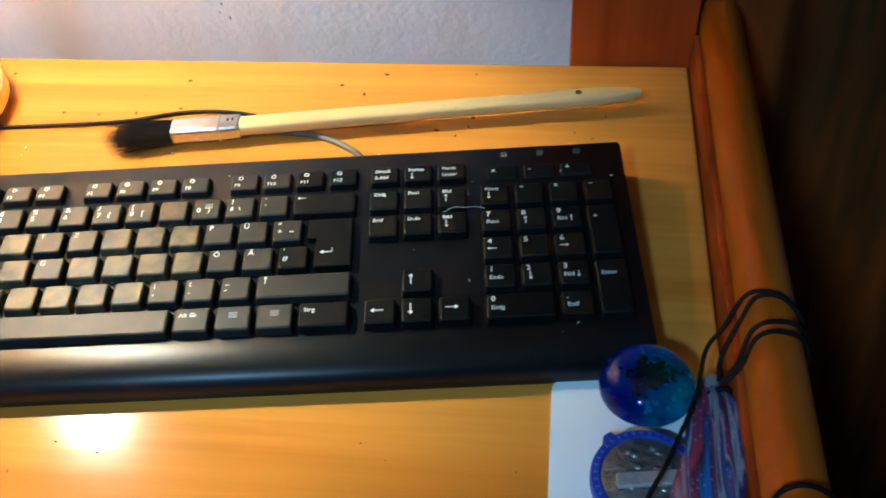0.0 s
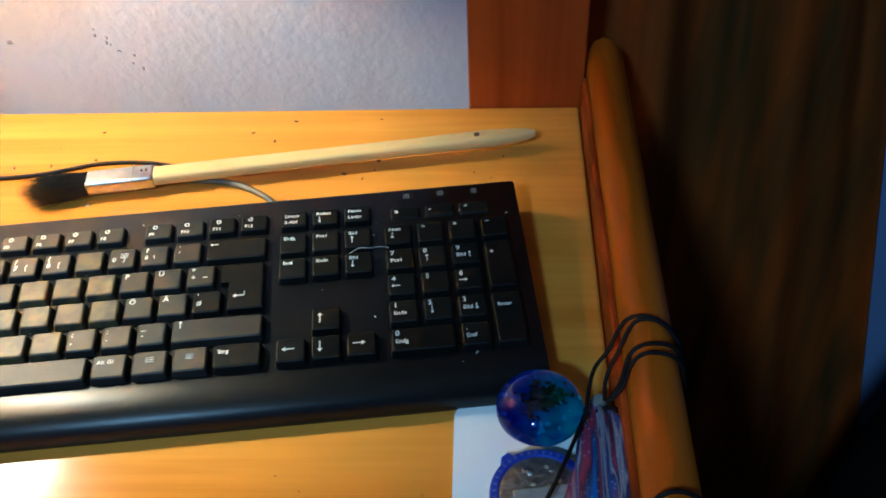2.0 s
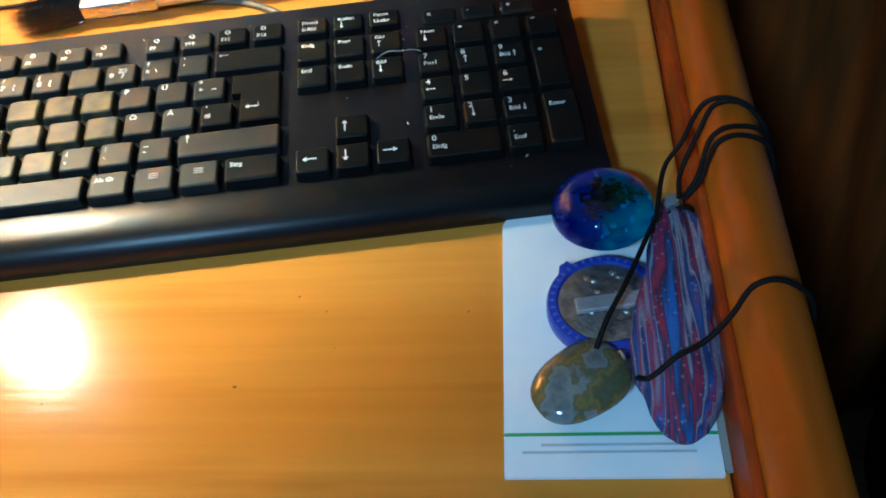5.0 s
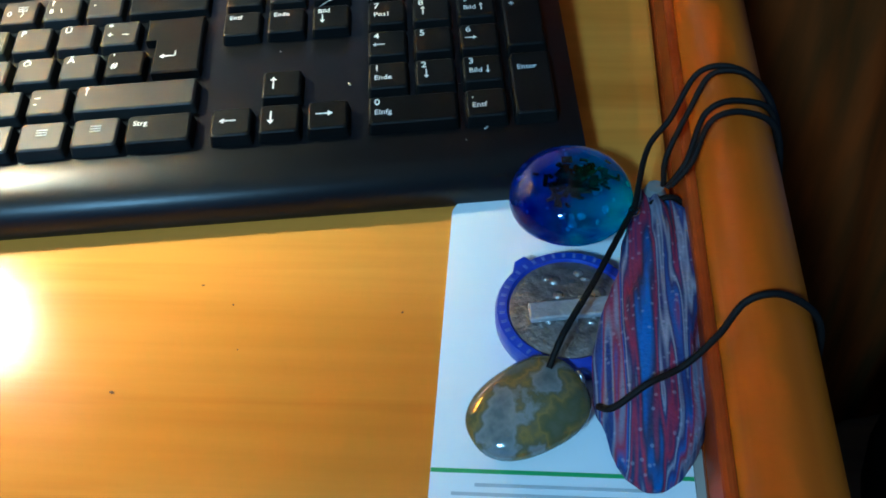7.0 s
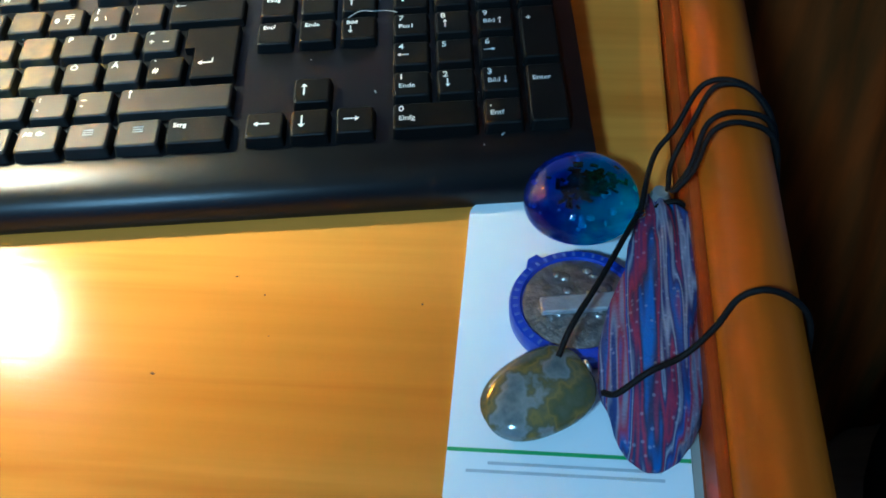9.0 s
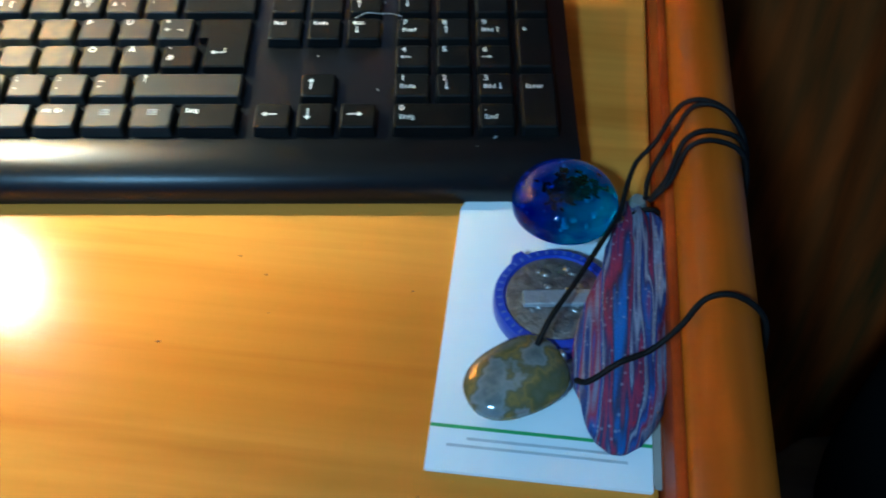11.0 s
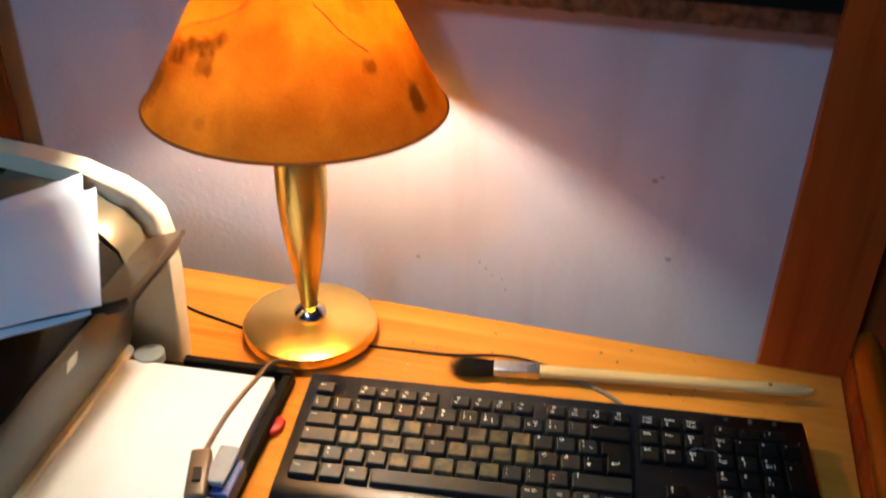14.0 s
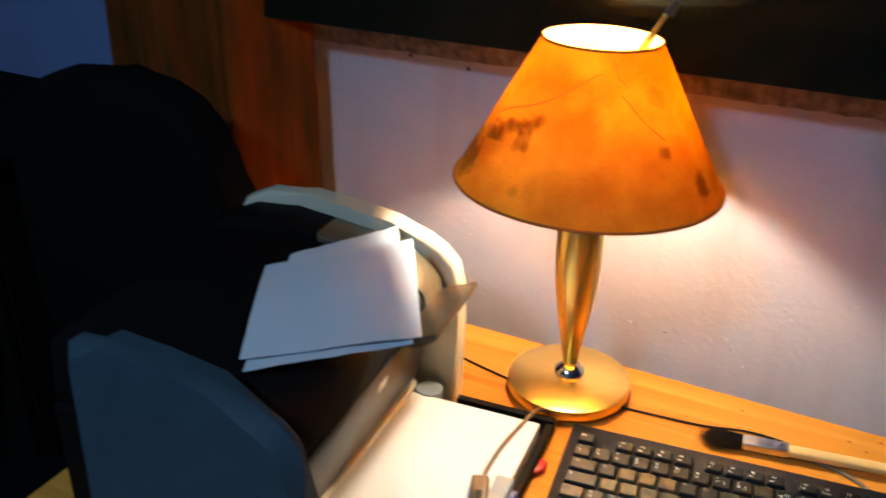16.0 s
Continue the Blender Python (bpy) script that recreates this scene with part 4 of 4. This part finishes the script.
def build_pouch():
    p = thing("cloth_pouch", "small gathered red and blue patterned cloth pouch", "pouch", pose(0.4558, -0.0435, DESK + 0.0022))
    rows = [(0.060, 0.0038, 0.003, 0.010, 0.0), (0.054, 0.0055, 0.0045, 0.0105, 0.001), (0.047, 0.0085, 0.007, 0.011, 0.002), (0.036, 0.0118, 0.0085, 0.011, 0.0032), (0.02, 0.0136, 0.0092, 0.0105, 0.002), (0.003, 0.0154, 0.0095, 0.0102, -0.001), (-0.015, 0.0166, 0.0095, 0.0098, -0.0038), (-0.032, 0.0152, 0.009, 0.0094, -0.0052), (-0.043, 0.0118, 0.007, 0.0078, -0.0058), (-0.05, 0.007, 0.004, 0.0055, -0.006), (-0.053, 0.0028, 0.0018, 0.004, -0.006)]
    bm = bmesh.new()
    rings = []
    n = 44
    for i in range(len(rows) * 4 - 3):
        a, b, t = rows[i // 4], rows[min(i // 4 + 1, len(rows) - 1)], (i % 4) / 4
        y, hw, hh, zc, xo = [u + (v - u) * t for u, v in zip(a, b)]
        ring = []
        for k in range(n):
            g = 2 * math.pi * k / n
            pleat = 1 + 0.19 * math.sin(7 * g + y * 60) * min(1, max(0.25, (y + 0.03) / 0.06)) + 0.16 * noise.noise((math.cos(g) * 1.6, math.sin(g) * 1.6, y * 70)) + 0.05 * noise.noise((math.cos(g) * 5, math.sin(g) * 5, y * 200))
            ring.append(bm.verts.new((xo + 1.1 * hw * pleat * math.cos(g), y, max(0.0003, zc + hh * pleat * math.sin(g)))))
        rings.append(ring)
    for p0, q0 in zip(rings, rings[1:]):
        for k in range(n):
            bm.faces.new((p0[k], p0[(k + 1) % n], q0[(k + 1) % n], q0[k]))
    bm.faces.new(rings[0])
    bm.faces.new(rings[-1])
    part("bag", bm, M["pouch"], p, smooth=80)
    part("drawstring", tube([(0.0042 + 0.0062 * math.cos(a * math.pi / 6), 0.0525 + 0.001 * math.sin(a), 0.0105 + 0.0056 * math.sin(a * math.pi / 6)) for a in range(13)], 0.0011, 6, 3), M["cord"], p, "black drawstring", smooth=60)
    part("grey_bead", lathe([(0, -0.0045), (0.003, -0.0042), (0.0045, 0), (0.003, 0.0042), (0, 0.0045)], 16, centre=(0.001, 0.0585, 0.0115)), M["bead"], p, smooth=60)


M["bead"] = mat("grey_bead", (0.2, 0.2, 0.19), 0.4, scale=200)
build_pouch()
for pts in (
    [(0.4525, 0.0, 0.7715), (0.458, 0.025, 0.776), (0.466, 0.034, 0.783), (0.479, 0.042, 0.7968), (0.493, 0.041, 0.7982), (0.506, 0.038, 0.785), (0.509, 0.028, 0.76)],
    [(0.463, 0.01, 0.7735), (0.4645, 0.021, 0.777), (0.472, 0.033, 0.787), (0.483, 0.040, 0.7975), (0.496, 0.039, 0.797), (0.507, 0.032, 0.783), (0.509, 0.025, 0.755)],
    [(0.464, 0.008, 0.7745), (0.47, 0.013, 0.783), (0.479, 0.021, 0.7965), (0.49, 0.025, 0.7985), (0.503, 0.025, 0.791), (0.5085, 0.02, 0.76)],
    [(0.465, 0.007, 0.7765), (0.471, 0.01, 0.785), (0.48, 0.016, 0.7972), (0.491, 0.019, 0.7988), (0.5035, 0.018, 0.79), (0.509, 0.012, 0.758)],
    [(0.4515, -0.001, 0.771), (0.446, -0.016, 0.776), (0.437, -0.037, 0.7775), (0.428, -0.054, 0.775), (0.4235, -0.063, 0.7685)],
    [(0.4385, -0.0735, 0.764), (0.4425, -0.0765, 0.769), (0.452, -0.072, 0.7755), (0.463, -0.066, 0.7768), (0.4715, -0.062, 0.786), (0.482, -0.058, 0.7975), (0.493, -0.056, 0.798), (0.505, -0.057, 0.786), (0.509, -0.06, 0.76)],
):
    pts = [(x - (0.0085 if x > 0.475 else 0.0045), y, z + (0.0012 if z > 0.785 else 0.0)) for x, y, z in pts]
    tagged(part("cord", tube(pts, 0.0011, 7, 8), M["cord"], smooth=60), "thin black waxed cord looped over the rail", "cord", "pendant cords")


# ---- printer ----
def build_printer():
    p = thing("printer", "cream and dark grey inkjet printer with paper in its tray", "printer", pose(-0.158, -0.017, DESK, 0, 0, 4.9))
    cheek = [(0.006, 0.0005), (0.008, 0.1), (0.0085, 0.145), (0.003, 0.17), (-0.012, 0.186), (-0.03, 0.197), (-0.067, 0.208), (-0.118, 0.217), (-0.165, 0.222), (-0.215, 0.219), (-0.245, 0.205), (-0.262, 0.175), (-0.27, 0.13), (-0.272, 0.0005)]
    part("side_cheek", prism(cheek, 0.142, 0.166, 0.006, axis=1, seg=3), M["cream"], p, "cream side with a rounded top", smooth=40)
    # near cheek: cool dim light is put into its dark blue colour
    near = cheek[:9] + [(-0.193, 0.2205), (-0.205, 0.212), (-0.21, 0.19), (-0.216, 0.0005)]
    part("side_cheek", prism(near, -0.184, -0.152, 0.013, axis=1, seg=1), M["grey_blue"], p, "near side with a rounded top, coloured dark blue for cool light", smooth=40)
    filler = [(0.985 * a - 0.014, b * 0.94) for a, b in cheek]
    front_end = filler[2:8] + [(filler[7][0], 0.125), (filler[2][0], 0.125)]
    # rear of the same cover, cut off and coloured black as its shade
    shaded_end = [(filler[7][0] - 0.001, 0.0005), (filler[7][0] - 0.001, filler[7][1])] + filler[8:]
    part("end_cover", prism(front_end, 0.095, 0.1415, 0.003, axis=1), M["olive"], p, "olive grey rounded end cover", smooth=40)
    part("rear_cover", prism(shaded_end, 0.095, 0.1415, 0.003, axis=1), M["printer_black"], p, "rear of the rounded end cover, blackened as shade", smooth=40)
    part("body", box(-0.262, -0.042, -0.1515, 0.0945, 0.001, 0.122, 0.004), M["printer_black"], p)
    lid = [(-0.036, 0.128), (-0.006, 0.14), (-0.012, 0.158), (-0.034, 0.176), (-0.07, 0.189), (-0.12, 0.196), (-0.19, 0.199), (-0.25, 0.19), (-0.257, 0.128)]
    part("scanner_lid", prism(lid, -0.1512, 0.0945, 0.003, axis=1), M["printer_black"], p, "black curved lid", smooth=40)
    front = [(-0.041, 0.04), (-0.033, 0.04), (-0.03, 0.045), (-0.006, 0.128), (-0.008, 0.134), (-0.041, 0.126)]
    fp = part("front_panel", prism(front, -0.151, 0.118, 0.002, axis=1), M["taupe"], p, "taupe forward-leaning front panel", smooth=40)
    lean = Matrix.Rotation(radians(106), 4, "Y")
    part("emblem", prism(round_rect(-0.006, 0.006, -0.008, 0.008, 0.001), 0, 0.0008, 0.0002), M["cream"], fp, "small pale maker's emblem", m=Matrix.Translation((-0.0094, -0.004, 0.1165)) @ lean)
    for k in range(4):
        part("button_mark", box(-0.0012, 0.0012, -0.004, 0.004, 0, 0.0005), M["print_grey"], fp, m=Matrix.Translation((-0.0265 + 0.0034 * k, -0.128, 0.0575 + 0.0117 * k)) @ lean)
    part("lower_lip", box(-0.041, -0.028, -0.15, 0.118, 0.031, 0.0395, 0.003, 2), M["cream"], p, "cream lower lip", smooth=40)
    for k, (reach, back) in enumerate(((0.03, 0.04), (0.026, 0.052), (0.021, 0.06))):
        z = 0.1575 - 0.008 * k
        lip = [(-0.02, z - 0.022), (reach - 0.012, z - 0.012), (reach, z - 0.002), (reach - 0.002, z + 0.003), (reach - 0.014, z - 0.003), (-0.02, z - 0.0145)]
        part("output_flap", prism(lip, back - 0.01, 0.1412 - 0.001 * k, 0.001, axis=1), M["flap"], p, "dark brown layered flap edge", smooth=40)
    part("guide_wheel", lathe([(0, 0), (0.013, 0), (0.014, 0.002), (0.014, 0.01), (0, 0.01)], 24, centre=(-0.014, 0.118, 0.022)), M["clip_grey"], p)
    tr = part("tray", box(-0.03, 0.122, -0.14, 0.138, 0.0006, 0.007, 0.001), M["printer_black"], p, "open black paper tray")
    part("tray_wall", box(0.0125, 0.122, 0.129, 0.138, 0.0072, 0.019, 0.0015), M["printer_black"], tr)
    part("tray_wall", box(0.1135, 0.1225, -0.14, 0.1285, 0.0072, 0.017, 0.0015), M["printer_black"], tr)
    part("tray_wall", box(0.0, 0.113, -0.14, -0.133, 0.0072, 0.015, 0.0015), M["printer_black"], tr)
    clip = part("paper_stop", box(0.108, 0.126, -0.042, -0.002, 0.0175, 0.034, 0.002), M["clip_blue"], tr, "blue paper stop")
    part("paper_stop_cap", box(0.102, 0.12, -0.036, 0.006, 0.0345, 0.0405, 0.002), M["clip_grey"], clip, "grey cap")


M["olive"] = mat("olive_grey_plastic", (0.085, 0.075, 0.05), 0.35, second=(0.07, 0.062, 0.042), scale=40, bump=0.1, bump_scale=900)
# dark blue stands in for cool light on the near cheek
M["grey_blue"] = mat("cool_lit_cheek_plastic", (0.026, 0.06, 0.085), 0.7, second=(0.016, 0.046, 0.07), scale=40, bump=0.1, bump_scale=900)
M["flap"] = mat("dark_brown_plastic", (0.04, 0.03, 0.022), 0.4, second=(0.03, 0.022, 0.016), scale=60)
build_printer()


def build_shade_clip():
    c = thing("paper_clip_tag", "small gold clip stuck on the rim of the shade", "clip", pose(-0.014, 0.2, 1.152, 0, 28, 0))
    part("jaw", box(-0.003, 0.003, -0.0045, 0.0045, -0.008, 0.012, 0.001), M["brass"], c, "shiny gold jaw")
    part("stalk", box(-0.0018, 0.0018, -0.0022, 0.0022, 0.0122, 0.034, 0.0008), M["brass"], c)
    part("stalk_end", box(-0.002, 0.006, -0.003, 0.003, 0.0342, 0.05, 0.001), M["taupe"], c)


build_shade_clip()


def paper_sheet(name, corners, bulge, label, material, thick=0.0006, n=14, seed=1.0):
    """A bent sheet between four corners, with a slight sag or bulge."""
    bm = bmesh.new()
    c = [Vector(q) for q in corners]
    grids = []
    for lift in (thick, 0.0):
        g = []
        for i in range(n + 1):
            for j in range(n + 1):
                u, v = i / n, j / n
                q = c[0] * (1 - u) * (1 - v) + c[1] * u * (1 - v) + c[2] * u * v + c[3] * (1 - u) * v
                q = q + Vector((0, 0, bulge * math.sin(math.pi * u) * math.sin(math.pi * (0.2 + 0.6 * v)) + 0.002 * noise.noise((u * 2.5, v * 2.5, seed)) + 0.0012 * noise.noise((u * 7, v * 7, seed + 3)) + lift))
                g.append(bm.verts.new(q))
        grids.append(g)
    k = n + 1
    for g in grids:
        for i in range(n):
            for j in range(n):
                bm.faces.new((g[i * k + j], g[(i + 1) * k + j], g[(i + 1) * k + j + 1], g[i * k + j + 1]))
    t, b = grids
    edge = [i * k for i in range(k)] + [n * k + j for j in range(1, k)] + [i * k + n for i in range(n - 1, -1, -1)] + [j for j in range(n - 1, 0, -1)]
    for a, d in zip(edge, edge[1:] + edge[:1]):
        bm.faces.new((t[a], t[d], b[d], b[a]))
    return tagged(part(name, bm, material, smooth=60), label, "paper", "sheets on the printer")


paper_sheet("paper_sheet", [(-0.288, -0.026, 0.962), (-0.222, -0.149, 0.951), (-0.12, -0.032, 0.938), (-0.193, 0.085, 0.963)], 0.006, "bent white sheet lying on the printer lid", M["sheet"])
paper_sheet("paper_sheet", [(-0.288, 0.013, 0.956), (-0.214, -0.156, 0.946), (-0.124, -0.04, 0.934), (-0.228, 0.116, 0.957)], 0.005, "second folded sheet under the first", M["sheet"], seed=4.0)


def build_paper_stack():
    t = thing("paper_stack", "thick stack of white paper in the printer tray", "paper", pose(-0.158, -0.017, DESK, 0, 0, 4.9))
    rnd = random.Random(2)
    for k in range(9):
        z = 0.0072 + k * 0.0026
        dx, dy = rnd.uniform(-0.0012, 0.0012), rnd.uniform(-0.001, 0.001)
        part("sheet", box(-0.04 + dx, 0.1125 + dx, -0.128 + dy, 0.106 + dy, z, z + 0.0024), M["paper"], t)


build_paper_stack()


def build_switch_cord():
    c = thing("inline_switch", "brown lamp cord with an inline switch lying over the paper", "switch", pose(-0.005, 0.012, DESK - 0.006))
    part("cord_upper", tube([(-0.052, 0.143, 0.003), (-0.056, 0.128, 0.022), (-0.061, 0.108, 0.035), (-0.064, 0.08, 0.0378), (-0.068, 0.035, 0.0378), (-0.067, 0.0, 0.038), (-0.063, -0.024, 0.041)], 0.0022, 8, 8), M["cable_brown"], c, smooth=60)
    s = part("switch_body", box(-0.0085, 0.0085, -0.027, 0.027, 0.0005, 0.0135, 0.0035, 3), M["cable_brown"], c, "brown plastic rocker switch", smooth=40, m=pose(-0.054, -0.05, 0.0362, 0, 0, 21))
    part("rocker", box(-0.0035, 0.0035, -0.012, 0.003, 0.0136, 0.0156, 0.0008), M["cable_black"], s)
    part("cord_lower", tube([(-0.045, -0.075, 0.041), (-0.038, -0.1, 0.039), (-0.028, -0.13, 0.0378), (-0.02, -0.17, 0.02), (-0.018, -0.22, 0.0024), (-0.03, -0.3, 0.0024)], 0.0022, 8, 8), M["cable_brown"], c, smooth=60)


build_switch_cord()


def build_red_piece():
    bm = prism([(-0.007, -0.011), (0.002, -0.012), (0.0075, -0.004), (0.0065, 0.008), (0.001, 0.012), (-0.006, 0.0095)], 0.0002, 0.006, 0.002, seg=3)
    for v in bm.verts:
        v.co.z += 0.0012 * noise.noise(v.co * 300)
    return tagged(part("red_plastic_piece", bm, M["red"], smooth=60, m=pose(-0.041, 0.066, DESK + 0.001)), "small crumpled piece of red plastic on the desk", "plastic piece")


build_red_piece()


def build_mouse():
    mo = thing("computer_mouse", "black computer mouse with red sides on the desk", "mouse", pose(0.054, -0.128, DESK, 0, 0, 12))

    def shell(z0, z1, grow, name, material, label):
        bm = bmesh.new()
        rings = []
        for i in range(9):
            t = z0 + (z1 - z0) * i / 8
            s = math.sqrt(max(0.0, 1 - t * t)) * grow
            rings.append([bm.verts.new((0.043 * s * math.copysign(abs(math.cos(a)) ** 0.8, math.cos(a)), 0.06 * s * math.copysign(abs(math.sin(a)) ** 0.85, math.sin(a)), 0.036 * t + 0.001)) for a in [2 * math.pi * k / 40 for k in range(40)]])
        for p, q in zip(rings, rings[1:]):
            for k in range(40):
                bm.faces.new((p[k], p[(k + 1) % 40], q[(k + 1) % 40], q[k]))
        bm.faces.new(rings[0])
        bm.faces.new(rings[-1])
        return part(name, bm, material, mo, label, smooth=50)

    shell(0.0, 0.72, 1.0, "side_band", M["red"], "red glossy side band")
    shell(0.45, 0.9995, 1.012, "top_shell", M["mouse_black"], "black top shell")


build_mouse()


# ---- curtains, chair and added dark fillers round the desk ----
def build_curtain(name, x0, x1, flare, seed, label, curl=0.0):
    bm = bmesh.new()
    nx, nz = 90, 26
    rows = []
    for i in range(nz + 1):
        z = 0.03 + 2.4 * i / nz
        row = []
        for k in range(nx + 1):
            u = k / nx
            w = (x1 - x0) * (1 + flare * max(0.0, 0.95 - z))
            x = x0 + w * u if flare >= 0 else x1 - w * (1 - u)
            fold = 0.022 * math.sin(u * 15 + 0.7 * math.sin(z * 2 + seed)) + 0.007 * math.sin(u * 33 + seed + z * 0.8) + 0.008 * noise.noise((u * 5, z * 1.4, seed)) + 0.0025 * noise.noise((u * 14, z * 22, seed))
            row.append(bm.verts.new((x, 0.337 + fold * 0.8 - curl * (1.0 - max(0.0, (u - 0.72) / 0.28) ** 1.4), z)))
        rows.append(row)
    for a, b in zip(rows, rows[1:]):
        for k in range(nx):
            bm.faces.new((a[k], a[k + 1], b[k + 1], b[k]))
    ob = part(name, bm, M["curtain"], smooth=80)
    so = ob.modifiers.new("cloth", "SOLIDIFY")
    so.thickness = 0.0015
    return tagged(ob, label, "curtain", "curtains")


build_curtain("curtain", 0.455, 0.664, 1.0, 1.0, "dark reddish brown cloth curtain hanging behind the desk rail")
build_curtain("curtain", -0.771, -0.486, 0.05, 4.0, "brown cloth curtain hanging near the lit lamp", curl=0.05)


def build_chair():
    c = thing("office_chair", "black office chair standing beside the desk", "chair", pose(-0.61, 0.13, 0, 0, 0, 0))
    bm = bmesh.new()
    out = []
    for k in range(24):
        a = radians(360 * k / 24)
        e = 0.62
        out.append((0.168 * math.copysign(abs(math.cos(a)) ** e, math.cos(a)), 0.83 + 0.235 * math.copysign(abs(math.sin(a)) ** e, math.sin(a))))
    prism(out, -0.035, 0.035, 0.02, bm, axis=1, seg=3)
    part("backrest", bm, M["chair"], c, "rounded black backrest", smooth=50)
    part("seat", prism(round_rect(-0.21, 0.21, -0.46, -0.05, 0.08), 0.43, 0.5, 0.02, seg=3), M["chair"], c, smooth=50)
    part("back_bar", tube([(0, -0.1, 0.425), (0, 0.07, 0.43), (0, 0.075, 0.6), (0, 0.036, 0.72)], 0.018, 8, 4), M["cable_black"], c)
    for side in (-1, 1):
        part("armrest", prism(round_rect(side * 0.24 - 0.03, side * 0.24 + 0.03, -0.38, -0.1, 0.028), 0.68, 0.71, 0.01, seg=3), M["chair"], c, smooth=50)
        part("arm_bracket", tube([(side * 0.15, -0.24, 0.44), (side * 0.24, -0.24, 0.46), (side * 0.245, -0.24, 0.6), (side * 0.24, -0.24, 0.685)], 0.014, 8, 5), M["cable_black"], c, smooth=60)
    part("column", lathe([(0, 0.08), (0.025, 0.08), (0.025, 0.428), (0, 0.428)], 16, centre=(0, -0.25, 0)), M["cable_black"], c)
    for k in range(5):
        a = k * 1.2566
        part("foot", tube([(0.02 * math.cos(a), -0.25 + 0.02 * math.sin(a), 0.075), (0.27 * math.cos(a), -0.25 + 0.27 * math.sin(a), 0.055), (0.28 * math.cos(a), -0.25 + 0.28 * math.sin(a), 0.012)], 0.012, 8, 3), M["cable_black"], c)


build_chair()


# invented black cabinet, added only to darken the area left of the chair
def build_filler_cabinet():
    c = thing("filler_cabinet", "low black cabinet shape added to fill the dark beside the chair", "cabinet", pose(-1.12, 0.22, 0))
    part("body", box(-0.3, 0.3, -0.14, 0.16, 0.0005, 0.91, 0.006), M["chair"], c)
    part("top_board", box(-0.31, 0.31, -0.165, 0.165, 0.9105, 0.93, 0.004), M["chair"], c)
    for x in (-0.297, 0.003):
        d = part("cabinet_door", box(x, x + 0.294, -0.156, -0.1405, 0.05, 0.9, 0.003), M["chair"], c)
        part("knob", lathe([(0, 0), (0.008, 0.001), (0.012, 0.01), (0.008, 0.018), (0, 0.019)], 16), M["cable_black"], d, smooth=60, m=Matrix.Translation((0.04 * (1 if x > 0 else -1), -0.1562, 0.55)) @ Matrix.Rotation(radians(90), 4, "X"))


build_filler_cabinet()


# black sack shape, added to fill the dark region right of the desk
def build_filler_bag():
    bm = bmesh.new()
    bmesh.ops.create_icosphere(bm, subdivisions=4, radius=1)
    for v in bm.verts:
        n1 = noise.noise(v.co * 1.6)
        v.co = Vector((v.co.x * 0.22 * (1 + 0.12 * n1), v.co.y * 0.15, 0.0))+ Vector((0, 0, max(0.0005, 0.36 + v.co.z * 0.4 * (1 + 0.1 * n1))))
    b = thing("filler_bag", "black bag shape added to fill the dark beside the desk", "bag", pose(0.93, 0.16, 0))
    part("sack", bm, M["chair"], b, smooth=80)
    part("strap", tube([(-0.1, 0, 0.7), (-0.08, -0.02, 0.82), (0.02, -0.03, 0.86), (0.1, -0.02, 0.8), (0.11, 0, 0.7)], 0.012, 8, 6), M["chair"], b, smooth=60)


build_filler_bag()


# ---- crumbs and dust ----
def build_crumbs(name, count, area, height, size, material, seed, label):
    rnd = random.Random(seed)
    bm = bmesh.new()
    for k in range(count):
        x, y = rnd.uniform(*area[:2]), rnd.uniform(*area[2:])
        z = height(x, y)
        s = rnd.uniform(*size)
        a = rnd.uniform(0, 3.14)
        m = Matrix.Translation((x, y, z + s * 0.3)) @ Matrix.Rotation(a, 4, "Z") @ Matrix.Diagonal((rnd.uniform(0.7, 2.2), rnd.uniform(0.5, 1.0), 0.6, 1))
        bmesh.ops.create_icosphere(bm, subdivisions=1, radius=s, matrix=m)
    return tagged(part(name, bm, material), label, "crumbs", kind="stuff")


build_crumbs("crumbs", 30, (-0.02, 0.46, 0.2, 0.28), lambda x, y: DESK, (0.0004, 0.0013), M["crumb"], 3, "scattered brown crumbs on the desktop")
build_crumbs("crumbs", 26, (0.08, 0.39, -0.2, -0.02), lambda x, y: DESK, (0.0003, 0.0007), M["crumb"], 5, "scattered brown crumbs on the desktop")


def dust_height(x, y):
    kx, ky = x * math.cos(radians(6.9)) + y * math.sin(radians(6.9)), -x * math.sin(radians(6.9)) + y * math.cos(radians(6.9))
    return DESK + 0.0172 + 0.082 * max(0.0, ky)


build_crumbs("dust", 70, (0.0, 0.42, 0.035, 0.16), dust_height, (0.00025, 0.0007), M["lint"], 6, "pale dust specks on the keyboard")
